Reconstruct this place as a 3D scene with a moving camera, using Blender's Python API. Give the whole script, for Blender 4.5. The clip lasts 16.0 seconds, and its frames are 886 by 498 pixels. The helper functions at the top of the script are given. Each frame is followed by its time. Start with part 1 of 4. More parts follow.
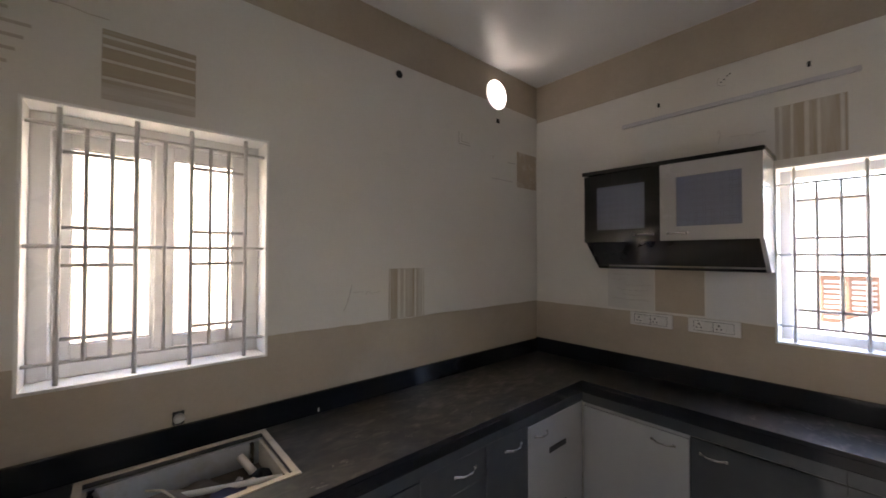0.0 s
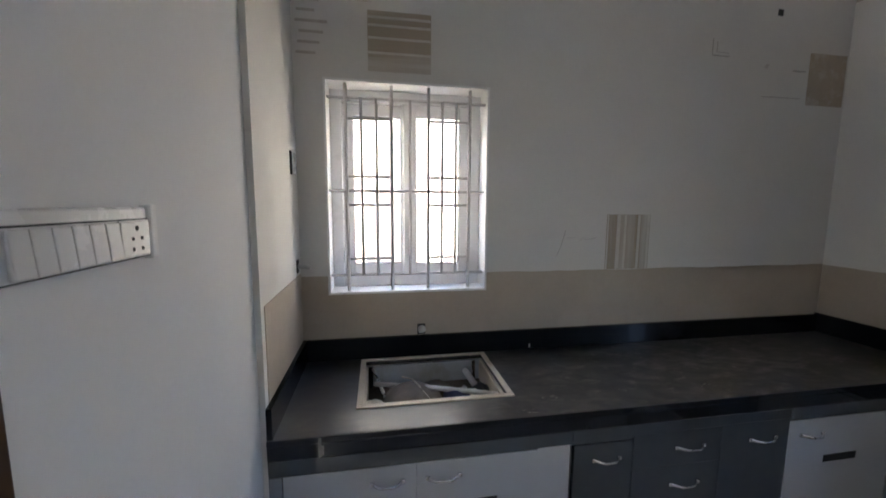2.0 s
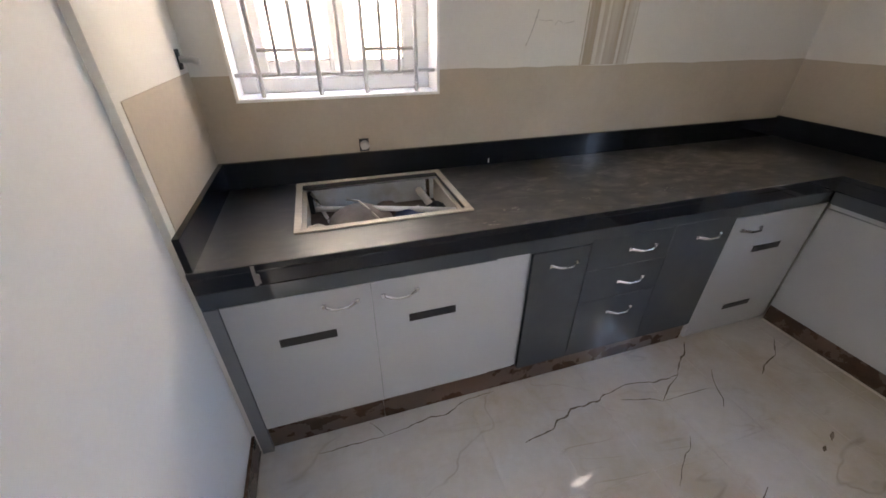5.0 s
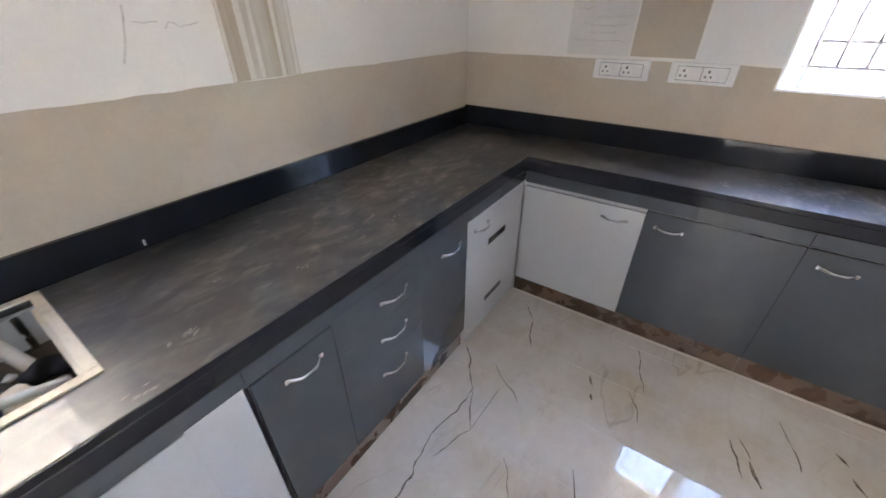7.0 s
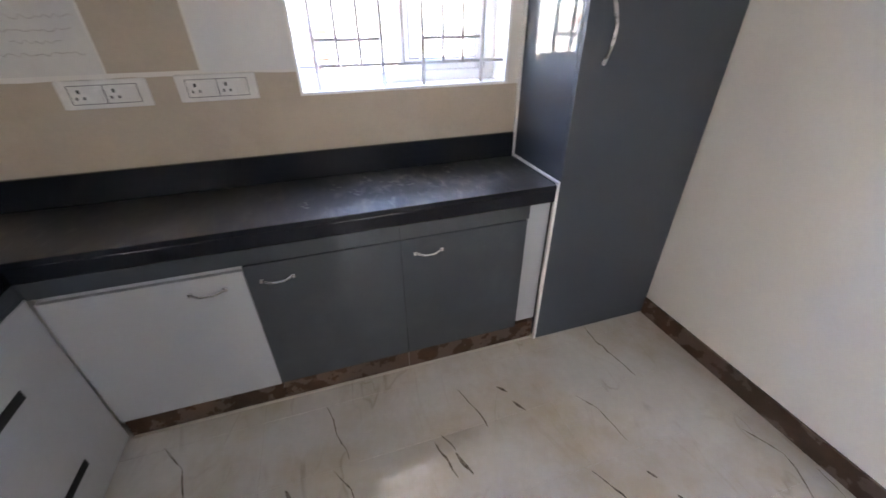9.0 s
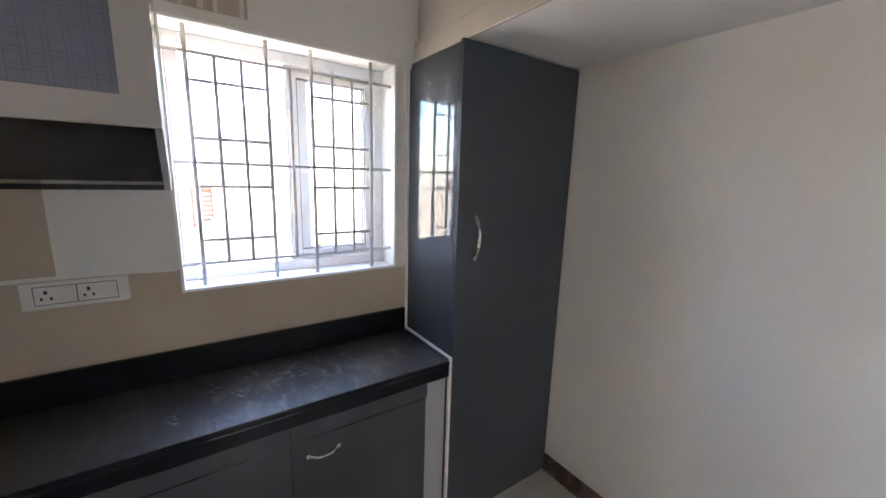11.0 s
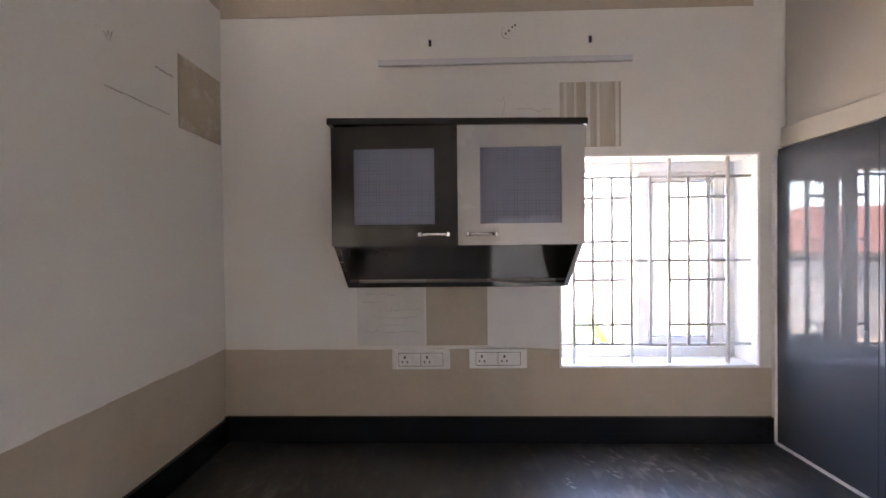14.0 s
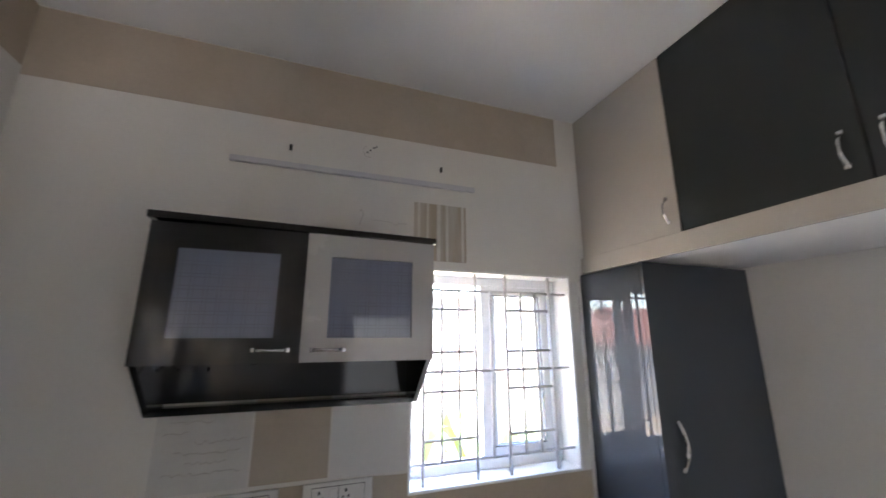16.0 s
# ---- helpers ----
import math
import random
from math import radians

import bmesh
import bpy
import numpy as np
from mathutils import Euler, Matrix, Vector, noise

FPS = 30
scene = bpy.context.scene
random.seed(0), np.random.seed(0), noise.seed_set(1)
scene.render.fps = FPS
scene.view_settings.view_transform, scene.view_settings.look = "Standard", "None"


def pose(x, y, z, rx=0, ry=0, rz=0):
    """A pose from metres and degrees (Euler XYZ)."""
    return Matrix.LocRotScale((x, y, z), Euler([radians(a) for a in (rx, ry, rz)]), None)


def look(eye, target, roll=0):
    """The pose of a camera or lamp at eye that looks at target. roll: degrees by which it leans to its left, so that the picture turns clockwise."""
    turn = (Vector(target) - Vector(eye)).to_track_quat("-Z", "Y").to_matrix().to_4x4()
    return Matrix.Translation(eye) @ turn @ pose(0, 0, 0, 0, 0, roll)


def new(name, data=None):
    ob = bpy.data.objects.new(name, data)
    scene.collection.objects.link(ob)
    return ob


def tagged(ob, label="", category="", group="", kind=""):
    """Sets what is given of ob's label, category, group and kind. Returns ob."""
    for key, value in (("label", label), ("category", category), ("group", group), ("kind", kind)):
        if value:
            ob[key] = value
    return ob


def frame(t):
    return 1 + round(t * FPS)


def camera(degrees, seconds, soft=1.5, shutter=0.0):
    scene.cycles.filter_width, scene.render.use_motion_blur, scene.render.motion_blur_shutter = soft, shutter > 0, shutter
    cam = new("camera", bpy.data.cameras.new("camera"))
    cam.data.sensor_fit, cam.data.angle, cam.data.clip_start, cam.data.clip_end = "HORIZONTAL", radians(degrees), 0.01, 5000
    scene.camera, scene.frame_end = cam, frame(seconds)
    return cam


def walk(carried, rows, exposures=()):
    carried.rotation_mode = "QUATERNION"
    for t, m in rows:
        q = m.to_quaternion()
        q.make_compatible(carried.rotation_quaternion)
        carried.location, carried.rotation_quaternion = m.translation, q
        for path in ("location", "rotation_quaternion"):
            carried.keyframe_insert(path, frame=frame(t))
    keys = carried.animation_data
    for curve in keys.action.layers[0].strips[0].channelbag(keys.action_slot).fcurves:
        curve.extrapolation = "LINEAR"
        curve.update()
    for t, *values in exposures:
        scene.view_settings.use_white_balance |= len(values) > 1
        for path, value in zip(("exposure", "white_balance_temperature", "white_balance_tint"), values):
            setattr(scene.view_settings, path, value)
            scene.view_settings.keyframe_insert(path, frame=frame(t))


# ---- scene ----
cam = camera(99.9, 16.0, soft=1.6, shutter=0.2)
PATH = [
    (0, (0.167, 0.228, 1.667), (1.48, 1.736, 1.699), 0.1),
    (0.5, (0.155, 0.22, 1.685), (1.165, 1.946, 1.703), 0.4),
    (1, (0.128, 0.209, 1.695), (0.816, 2.087, 1.699), 0.4),
    (1.5, (0.129, 0.212, 1.684), (0.566, 2.164, 1.675), 0.5),
    (2, (0.148, 0.254, 1.63), (0.489, 2.211, 1.395), 0.4),
    (2.5, (0.174, 0.296, 1.544), (0.462, 2.199, 1.0), 0.0),
    (3, (0.152, 0.354, 1.504), (0.446, 2.129, 0.631), 0.4),
    (3.2, (0.164, 0.361, 1.493), (0.445, 2.085, 0.52), 0.4),
    (5.5, (0.228, 0.543, 1.454), (0.938, 2.082, 0.391), 0.1),
    (6, (0.34, 0.649, 1.463), (1.304, 2.034, 0.389), -0.0),
    (6.5, (0.495, 0.715, 1.458), (1.691, 1.922, 0.403), -0.2),
    (7, (0.661, 0.753, 1.475), (2.047, 1.723, 0.408), -0.3),
    (7.5, (0.804, 0.816, 1.466), (2.388, 1.428, 0.409), 0.3),
    (8, (0.977, 0.757, 1.45), (2.667, 0.963, 0.4), 0.2),
    (8.5, (1.128, 0.638, 1.439), (2.827, 0.477, 0.397), -0.3),
    (9, (1.206, 0.512, 1.439), (2.833, 0.005, 0.392), -0.7),
    (9.5, (1.263, 0.477, 1.456), (2.725, -0.38, 0.393), -0.1),
    (10, (1.262, 0.504, 1.496), (2.708, -0.528, 0.578), -0.5),
    (10.2, (1.248, 0.507, 1.533), (2.737, -0.579, 0.756), -0.4),
    (12.3, (1.155, 0.568, 1.732), (2.924, -0.362, 1.68), 0.1),
    (12.5, (1.124, 0.59, 1.743), (2.976, -0.164, 1.683), 0.3),
    (12.7, (1.128, 0.675, 1.742), (3.043, 0.102, 1.681), -0.2),
    (13, (1.121, 0.762, 1.752), (3.099, 0.47, 1.703), -0.1),
    (13.5, (1.135, 0.97, 1.744), (3.135, 0.97, 1.716), -0.4),
    (14, (1.17, 1.049, 1.753), (3.17, 1.098, 1.731), -0.6),
    (14.5, (1.183, 1.041, 1.754), (3.183, 1.095, 1.737), -0.6),
    (15, (1.171, 1.025, 1.785), (3.168, 1.068, 1.876), -0.7),
    (15.5, (1.143, 1.007, 1.816), (3.117, 0.878, 2.11), -0.6),
    (16, (1.183, 1.007, 1.84), (3.02, 0.355, 2.288), -0.0),
]
EXPOSURES = [(0.0, 4.52, 7180, 19), (0.5, 4.99, 6280, 16), (1.0, 5.17, 6380, 15), (1.5, 4.92, 6230, 15), (2.0, 4.46, 6130, 14), (2.5, 4.56, 6000, 14), (3.0, 4.97, 6020, 14), (5.5, 5.5, 7130, 19), (6.0, 5.57, 6930, 18), (6.5, 5.83, 6850, 17), (7.0, 6.26, 6530, 17), (7.5, 6.32, 6480, 17), (8.0, 6.04, 6630, 17), (8.5, 5.92, 6580, 17), (9.0, 5.8, 6580, 18), (9.5, 5.55, 6380, 17), (10.0, 5.34, 6330, 16), (12.5, 4.64, 7230, 18), (13.0, 4.84, 7080, 20), (14.0, 5.35, 6880, 23), (14.5, 5.35, 6830, 24), (15.0, 5.07, 6730, 21), (15.5, 4.86, 6500, 18), (16.0, 4.92, 6380, 16)]
walk(cam, [(t, look(eye, target, roll)) for t, eye, target, roll in PATH], EXPOSURES)

# ---------------------------------------------------------------- daylight
SUN_ELEVATION, SUN_AZIMUTH = 60.0, 205.0   # degrees; azimuth clockwise from +y
world = bpy.data.worlds.new("sky")
world.use_nodes = True
scene.world = world
sky = world.node_tree.nodes.new("ShaderNodeTexSky")
sky.sky_type = 'NISHITA'
sky.sun_disc = False
sky.sun_elevation = radians(SUN_ELEVATION)
sky.sun_rotation = radians(SUN_AZIMUTH)
world.node_tree.links.new(sky.outputs[0], world.node_tree.nodes["Background"].inputs[0])
world.node_tree.nodes["Background"].inputs[1].default_value = 0.15

sun_lamp = bpy.data.lights.new("sun", 'SUN')
sun_lamp.energy, sun_lamp.angle, sun_lamp.color = 3.4, radians(0.5), (1.0, 0.95, 0.87)
sun = new("sun", sun_lamp)
az, el = radians(SUN_AZIMUTH), radians(SUN_ELEVATION)
sun.matrix_world = look((0, 0, 30), Vector((0, 0, 30)) - Vector((math.sin(az) * math.cos(el), math.cos(az) * math.cos(el), math.sin(el))))

# fill lamp added at the invented hall's window, round the corner behind the kitchen door
fill_lamp = bpy.data.lights.new("hall_fill_light", 'AREA')
fill_lamp.shape, fill_lamp.size, fill_lamp.size_y = 'RECTANGLE', 1.4, 1.3
fill_lamp.energy, fill_lamp.color = 6.0, (0.86, 0.93, 1.0)
new("hall_fill_light", fill_lamp).matrix_world = look((-1.9, 2.5, 1.55), (-1.9, 0.0, 1.5))


# ---------------------------------------------------------------- materials
def material(name, base, rough=0.5, metal=0.0, vary=0.12, scale=6.0, fine=60.0, bump=0.02, coat=0.0, stain=None, stain_at=0.55, stain_scale=2.5, rough_vary=0.1, streak=(1, 1, 1), spec=0.5, stain_rough=None, stain_soft=0.1):
    """Base colour with broad and fine variation, an optional stain colour, uneven gloss and fine relief."""
    m = bpy.data.materials.new(name)
    m.use_nodes = True
    nt = m.node_tree
    p = nt.nodes["Principled BSDF"]
    p.inputs["Metallic"].default_value = metal
    p.inputs["Coat Weight"].default_value = coat
    p.inputs["Coat Roughness"].default_value = 0.05
    p.inputs["Specular IOR Level"].default_value = spec
    geo = nt.nodes.new("ShaderNodeNewGeometry")
    mp = nt.nodes.new("ShaderNodeMapping")
    mp.inputs["Scale"].default_value = streak
    nt.links.new(geo.outputs["Position"], mp.inputs["Vector"])

    def noise_tex(sc, detail, rough_n=0.6):
        n = nt.nodes.new("ShaderNodeTexNoise")
        n.inputs["Scale"].default_value, n.inputs["Detail"].default_value, n.inputs["Roughness"].default_value = sc, detail, rough_n
        nt.links.new(mp.outputs[0], n.inputs["Vector"])
        return n.outputs["Fac"]

    def ranged(src, a, b, lo, hi):
        r = nt.nodes.new("ShaderNodeMapRange")
        r.inputs[1].default_value, r.inputs[2].default_value, r.inputs[3].default_value, r.inputs[4].default_value = a, b, lo, hi
        nt.links.new(src, r.inputs[0])
        return r.outputs[0]

    def mix(fac, a, b, mode='MIX'):
        x = nt.nodes.new("ShaderNodeMix")
        x.data_type, x.blend_type = 'RGBA', mode
        for sock, v in ((x.inputs[0], fac), (x.inputs[6], a), (x.inputs[7], b)):
            if isinstance(v, (int, float)):
                sock.default_value = v
            elif isinstance(v, tuple):
                sock.default_value = (*v, 1)
            else:
                nt.links.new(v, sock)
        return x.outputs[2]

    broad, grain = noise_tex(scale, 5), noise_tex(fine, 3)
    both = nt.nodes.new("ShaderNodeMath")
    both.operation = 'MULTIPLY_ADD'
    nt.links.new(grain, both.inputs[0])
    both.inputs[1].default_value = 0.35
    nt.links.new(broad, both.inputs[2])
    shade = ranged(both.outputs[0], 0.4, 0.95, 0.0, 1.0)
    lo, hi = tuple(c * (1 - vary) for c in base), tuple(min(1, c * (1 + vary)) for c in base)
    col = mix(shade, lo, hi)
    gloss = ranged(broad, 0.3, 0.7, max(0.02, rough - rough_vary), min(1, rough + rough_vary))
    if stain:
        mask = ranged(noise_tex(stain_scale, 6, 0.65), stain_at - stain_soft, stain_at + stain_soft, 0, 1)
        col = mix(mask, col, stain)
        if stain_rough:
            r = nt.nodes.new("ShaderNodeMapRange")
            nt.links.new(mask, r.inputs[0])
            nt.links.new(gloss, r.inputs[3])
            r.inputs[4].default_value = stain_rough
            gloss = r.outputs[0]
    nt.links.new(col, p.inputs["Base Color"])
    nt.links.new(gloss, p.inputs["Roughness"])
    if bump:
        b = nt.nodes.new("ShaderNodeBump")
        b.inputs["Strength"].default_value, b.inputs["Distance"].default_value = bump * 10, 0.002
        nt.links.new(both.outputs[0], b.inputs["Height"])
        nt.links.new(b.outputs[0], p.inputs["Normal"])
    return m


WALL = material("white_wall_paint", (0.74, 0.715, 0.67), 0.8, spec=0.2, vary=0.06, scale=1.3, fine=90, bump=0.02)
NEARWALL = material("fresh_white_wall_paint", (0.80, 0.795, 0.785), 0.8, vary=0.035, scale=1.2, fine=80, bump=0.012, spec=0.2)
TAN = material("tan_primer", (0.47, 0.40, 0.315), 0.7, vary=0.1, scale=2.2, fine=70, bump=0.02, stain=(0.52, 0.45, 0.36), stain_at=0.6)
TANBLOT = material("blotched_tan_putty", (0.47, 0.39, 0.295), 0.75, vary=0.12, scale=5, fine=60, bump=0.03, stain=(0.60, 0.55, 0.48), stain_at=0.60, stain_scale=11)
PALEPUTTY = material("pale_wall_putty", (0.71, 0.70, 0.685), 0.8, vary=0.05, scale=4, fine=70, bump=0.02, spec=0.2)
GREYPUTTY = material("greyish_wall_putty", (0.655, 0.635, 0.60), 0.8, vary=0.07, scale=7, fine=70, bump=0.02, spec=0.2)
TANSTREAK = material("streaked_tan_putty", (0.44, 0.37, 0.28), 0.75, vary=0.12, scale=4, fine=50, bump=0.04, stain=(0.6, 0.57, 0.52), stain_at=0.58, stain_scale=9, streak=(1, 1, 0.08))
TANSTREAKH = material("streaked_tan_putty_across", (0.44, 0.37, 0.28), 0.75, vary=0.12, scale=4, fine=50, bump=0.04, stain=(0.6, 0.57, 0.52), stain_at=0.6, stain_scale=9, streak=(0.06, 1, 1))
PUTTY = material("white_putty_line", (0.66, 0.63, 0.57), 0.7, vary=0.1, scale=20)
CEIL = material("ceiling_paint", (0.88, 0.88, 0.88), 0.38, vary=0.04, scale=1.5, fine=60, bump=0.004, rough_vary=0.03)
FAINT = material("faint_putty_streak", (0.54, 0.495, 0.435), 0.8, vary=0.1, scale=20, spec=0.2)
REVEAL = material("white_reveal_paint", (0.85, 0.84, 0.82), 0.55, vary=0.04, scale=5, fine=80)
UPVC = material("white_upvc", (0.82, 0.815, 0.81), 0.3, vary=0.02, scale=5, bump=0.004)
CONDUIT = material("grey_white_conduit", (0.60, 0.59, 0.61), 0.4, vary=0.05, scale=8)
GRILLE = material("grey_grille_paint", (0.66, 0.64, 0.63), 0.45, vary=0.08, scale=25, bump=0.02)
GRANITE = material("black_granite", (0.010, 0.011, 0.015), 0.06, vary=0.15, scale=5, fine=300, bump=0.0, rough_vary=0.006, spec=0.32)
DUST = material("pale_dust_smear", (0.25, 0.235, 0.22), 0.7, vary=0.25, scale=30)
GREY = material("slate_grey_laminate", (0.050, 0.057, 0.064), 0.025, vary=0.07, scale=3, fine=120, bump=0.0, rough_vary=0.004, spec=0.6, stain=(0.062, 0.068, 0.074), stain_at=0.6)
GREYTALL = material("dark_grey_gloss_laminate", (0.045, 0.053, 0.064), 0.025, vary=0.06, scale=2, fine=120, bump=0.0, rough_vary=0.004, spec=0.45, coat=0.35)
GREYTALL.node_tree.nodes["Principled BSDF"].inputs["Coat Roughness"].default_value = 0.42
OFFWHITE = material("off_white_laminate", (0.395, 0.40, 0.405), 0.14, vary=0.04, scale=2.5, fine=90, bump=0.0, rough_vary=0.02)
# off-white laminate darkened to hold the shade on the wall filler strip
SHADEDWHITE = material("shaded_off_white_laminate", (0.21, 0.215, 0.225), 0.2, vary=0.05, scale=3, fine=90, bump=0.0, rough_vary=0.02)
BEIGE = material("beige_loft_laminate", (0.50, 0.46, 0.40), 0.13, vary=0.05, scale=2.5, fine=90, bump=0.0, rough_vary=0.03)
LOFTDARK = material("charcoal_loft_laminate", (0.032, 0.037, 0.035), 0.14, vary=0.07, scale=2.5, fine=90, bump=0.0, rough_vary=0.02)
WENGE = material("dark_wenge_laminate", (0.022, 0.020, 0.019), 0.06, vary=0.25, scale=8, fine=90, streak=(1, 0.2, 1), bump=0.0, rough_vary=0.005)
BLACKGLOSS = material("black_gloss_panel", (0.010, 0.010, 0.012), 0.07, vary=0.03, scale=4, bump=0.0, rough_vary=0.0, spec=0.38)
LIGHTGREY = material("light_grey_laminate", (0.47, 0.45, 0.43), 0.22, vary=0.04, scale=3, fine=90, bump=0.002)
CHROME = material("chrome", (0.64, 0.64, 0.65), 0.14, metal=1.0, vary=0.04, scale=20, bump=0.0, rough_vary=0.05)
STEEL = material("brushed_steel", (0.62, 0.6, 0.57), 0.28, metal=1.0, vary=0.06, scale=20, bump=0.0)
PLINTH = material("brown_granite_skirting", (0.075, 0.047, 0.032), 0.28, vary=0.3, scale=9, fine=160, bump=0.004, stain=(0.105, 0.058, 0.037), stain_at=0.56, stain_scale=5)
SLOT = material("black_vent_slot", (0.008, 0.008, 0.009), 0.6, vary=0.2)
CREAM = material("cream_edge_board", (0.62, 0.55, 0.44), 0.55, vary=0.1, scale=12, fine=90, bump=0.02, stain=(0.42, 0.36, 0.28), stain_at=0.62, stain_scale=8)
INNER = material("pale_blue_board", (0.48, 0.52, 0.55), 0.45, vary=0.08, scale=5, stain=(0.36, 0.33, 0.28), stain_at=0.58, stain_scale=4)
CLAY = material("grey_brown_dried_mortar", (0.19, 0.155, 0.125), 0.8, vary=0.3, scale=14, fine=90, bump=0.05)
DIRT = material("brown_dirt", (0.10, 0.08, 0.06), 0.9, vary=0.4, scale=12, fine=80, bump=0.08)
PVC = material("grey_white_pvc", (0.62, 0.60, 0.56), 0.4, vary=0.08, scale=20)
BLUE = material("dark_blue_rag", (0.035, 0.04, 0.10), 0.8, vary=0.3, scale=20, bump=0.05)
SWITCH = material("white_switch_plastic", (0.74, 0.73, 0.71), 0.25, vary=0.02, scale=20, bump=0.0)
HOLE = material("dark_socket_hole", (0.02, 0.02, 0.022), 0.7, vary=0.2)
PENCIL = material("pencil_mark", (0.47, 0.43, 0.39), 0.8, vary=0.3, scale=60)
WOOD = material("dark_brown_wood", (0.09, 0.045, 0.022), 0.35, vary=0.3, scale=6, fine=70, streak=(1, 1, 0.08), bump=0.02)
CREAMOUT = material("cream_exterior_plaster", (0.50, 0.44, 0.355), 0.85, vary=0.08, scale=1.2, fine=30, bump=0.03)
WHITEOUT = material("white_exterior_plaster", (0.34, 0.33, 0.31), 0.85, vary=0.06, scale=1.0, fine=30, bump=0.03)
LOUVRE = material("orange_brown_wood", (0.13, 0.06, 0.032), 0.5, vary=0.2, scale=6, fine=60, streak=(1, 1, 0.2))
ROOFTILE = material("red_clay_tile", (0.20, 0.085, 0.06), 0.8, vary=0.25, scale=6, fine=50, bump=0.05)
GROUNDM = material("dry_earth", (0.34, 0.28, 0.21), 0.95, vary=0.2, scale=0.4, fine=8, bump=0.05, stain=(0.10, 0.13, 0.04), stain_at=0.64, stain_scale=0.25)
LEAFM = material("banana_leaf", (0.10, 0.16, 0.03), 0.45, vary=0.3, scale=5, fine=40, bump=0.02)
BARK = material("bark", (0.13, 0.10, 0.07), 0.9, vary=0.3, scale=8, fine=40, bump=0.1)
VEIN = material("dark_marble_vein", (0.15, 0.118, 0.09), 0.25, vary=0.5, scale=30, bump=0.0)
JOINT = material("pale_tile_joint", (0.56, 0.52, 0.45), 0.5, vary=0.1, scale=20)
GASKET = material("grey_rubber_gasket", (0.12, 0.12, 0.13), 0.6)
OFFMARK = material("white_chip", (0.75, 0.73, 0.7), 0.5, vary=0.1)


def glass(name, tint, rough=0.0):
    m = bpy.data.materials.new(name)
    m.use_nodes = True
    nt = m.node_tree
    nt.nodes.remove(nt.nodes["Principled BSDF"])
    clear = nt.nodes.new("ShaderNodeBsdfTransparent")
    clear.inputs[0].default_value = (*tint, 1)
    gloss = nt.nodes.new("ShaderNodeBsdfGlossy")
    gloss.inputs["Roughness"].default_value = rough
    facing = nt.nodes.new("ShaderNodeLayerWeight")
    power = nt.nodes.new("ShaderNodeMath")
    power.operation = 'POWER'
    power.inputs[1].default_value = 4.0
    nt.links.new(facing.outputs["Facing"], power.inputs[0])
    fres = nt.nodes.new("ShaderNodeMapRange")
    fres.inputs[3].default_value, fres.inputs[4].default_value = 0.03, 0.8
    nt.links.new(power.outputs[0], fres.inputs[0])
    mixn = nt.nodes.new("ShaderNodeMixShader")
    nt.links.new(fres.outputs[0], mixn.inputs[0])
    nt.links.new(clear.outputs[0], mixn.inputs[1])
    nt.links.new(gloss.outputs[0], mixn.inputs[2])
    nt.links.new(mixn.outputs[0], nt.nodes["Material Output"].inputs[0])
    return m


GLASS = glass("window_glass", (0.97, 0.98, 0.98))


def etched_glass():
    """Grey-blue cabinet glass with an etched grid of double lines."""
    m = material("etched_cabinet_glass", (0.20, 0.215, 0.275), 0.07, vary=0.05, scale=4, bump=0.0, rough_vary=0.02)
    nt = m.node_tree
    p = nt.nodes["Principled BSDF"]
    geo = nt.nodes.new("ShaderNodeNewGeometry")
    sep = nt.nodes.new("ShaderNodeSeparateXYZ")
    nt.links.new(geo.outputs["Position"], sep.inputs[0])
    lines = []
    for axis in (1, 2):
        for shift in (0.0, 0.011):
            add = nt.nodes.new("ShaderNodeMath"); add.operation = 'ADD'; add.inputs[1].default_value = shift
            nt.links.new(sep.outputs[axis], add.inputs[0])
            mod = nt.nodes.new("ShaderNodeMath"); mod.operation = 'PINGPONG'; mod.inputs[1].default_value = 0.0195
            nt.links.new(add.outputs[0], mod.inputs[0])
            less = nt.nodes.new("ShaderNodeMath"); less.operation = 'LESS_THAN'; less.inputs[1].default_value = 0.0012
            nt.links.new(mod.outputs[0], less.inputs[0])
            lines.append(less.outputs[0])
    total = lines[0]
    for l in lines[1:]:
        mx = nt.nodes.new("ShaderNodeMath"); mx.operation = 'MAXIMUM'
        nt.links.new(total, mx.inputs[0]); nt.links.new(l, mx.inputs[1])
        total = mx.outputs[0]
    blend = nt.nodes.new("ShaderNodeMix"); blend.data_type = 'RGBA'
    # noise fades the grid in places, standing in for reflections that hide it
    veil = nt.nodes.new("ShaderNodeTexNoise"); veil.inputs["Scale"].default_value = 4.5
    nt.links.new(geo.outputs["Position"], veil.inputs["Vector"])
    depth = nt.nodes.new("ShaderNodeMapRange")
    for k, v in ((1, 0.38), (2, 0.62), (3, 0.06), (4, 0.38)):
        depth.inputs[k].default_value = v
    nt.links.new(veil.outputs["Fac"], depth.inputs[0])
    strength = nt.nodes.new("ShaderNodeMath"); strength.operation = 'MULTIPLY'
    nt.links.new(depth.outputs[0], strength.inputs[1])
    nt.links.new(total, strength.inputs[0])
    old = p.inputs["Base Color"].links[0].from_socket
    nt.links.new(strength.outputs[0], blend.inputs[0]); nt.links.new(old, blend.inputs[6])
    blend.inputs[7].default_value = (0.09, 0.095, 0.12, 1)
    nt.links.new(blend.outputs[2], p.inputs["Base Color"])
    return m


ETCHED = etched_glass()


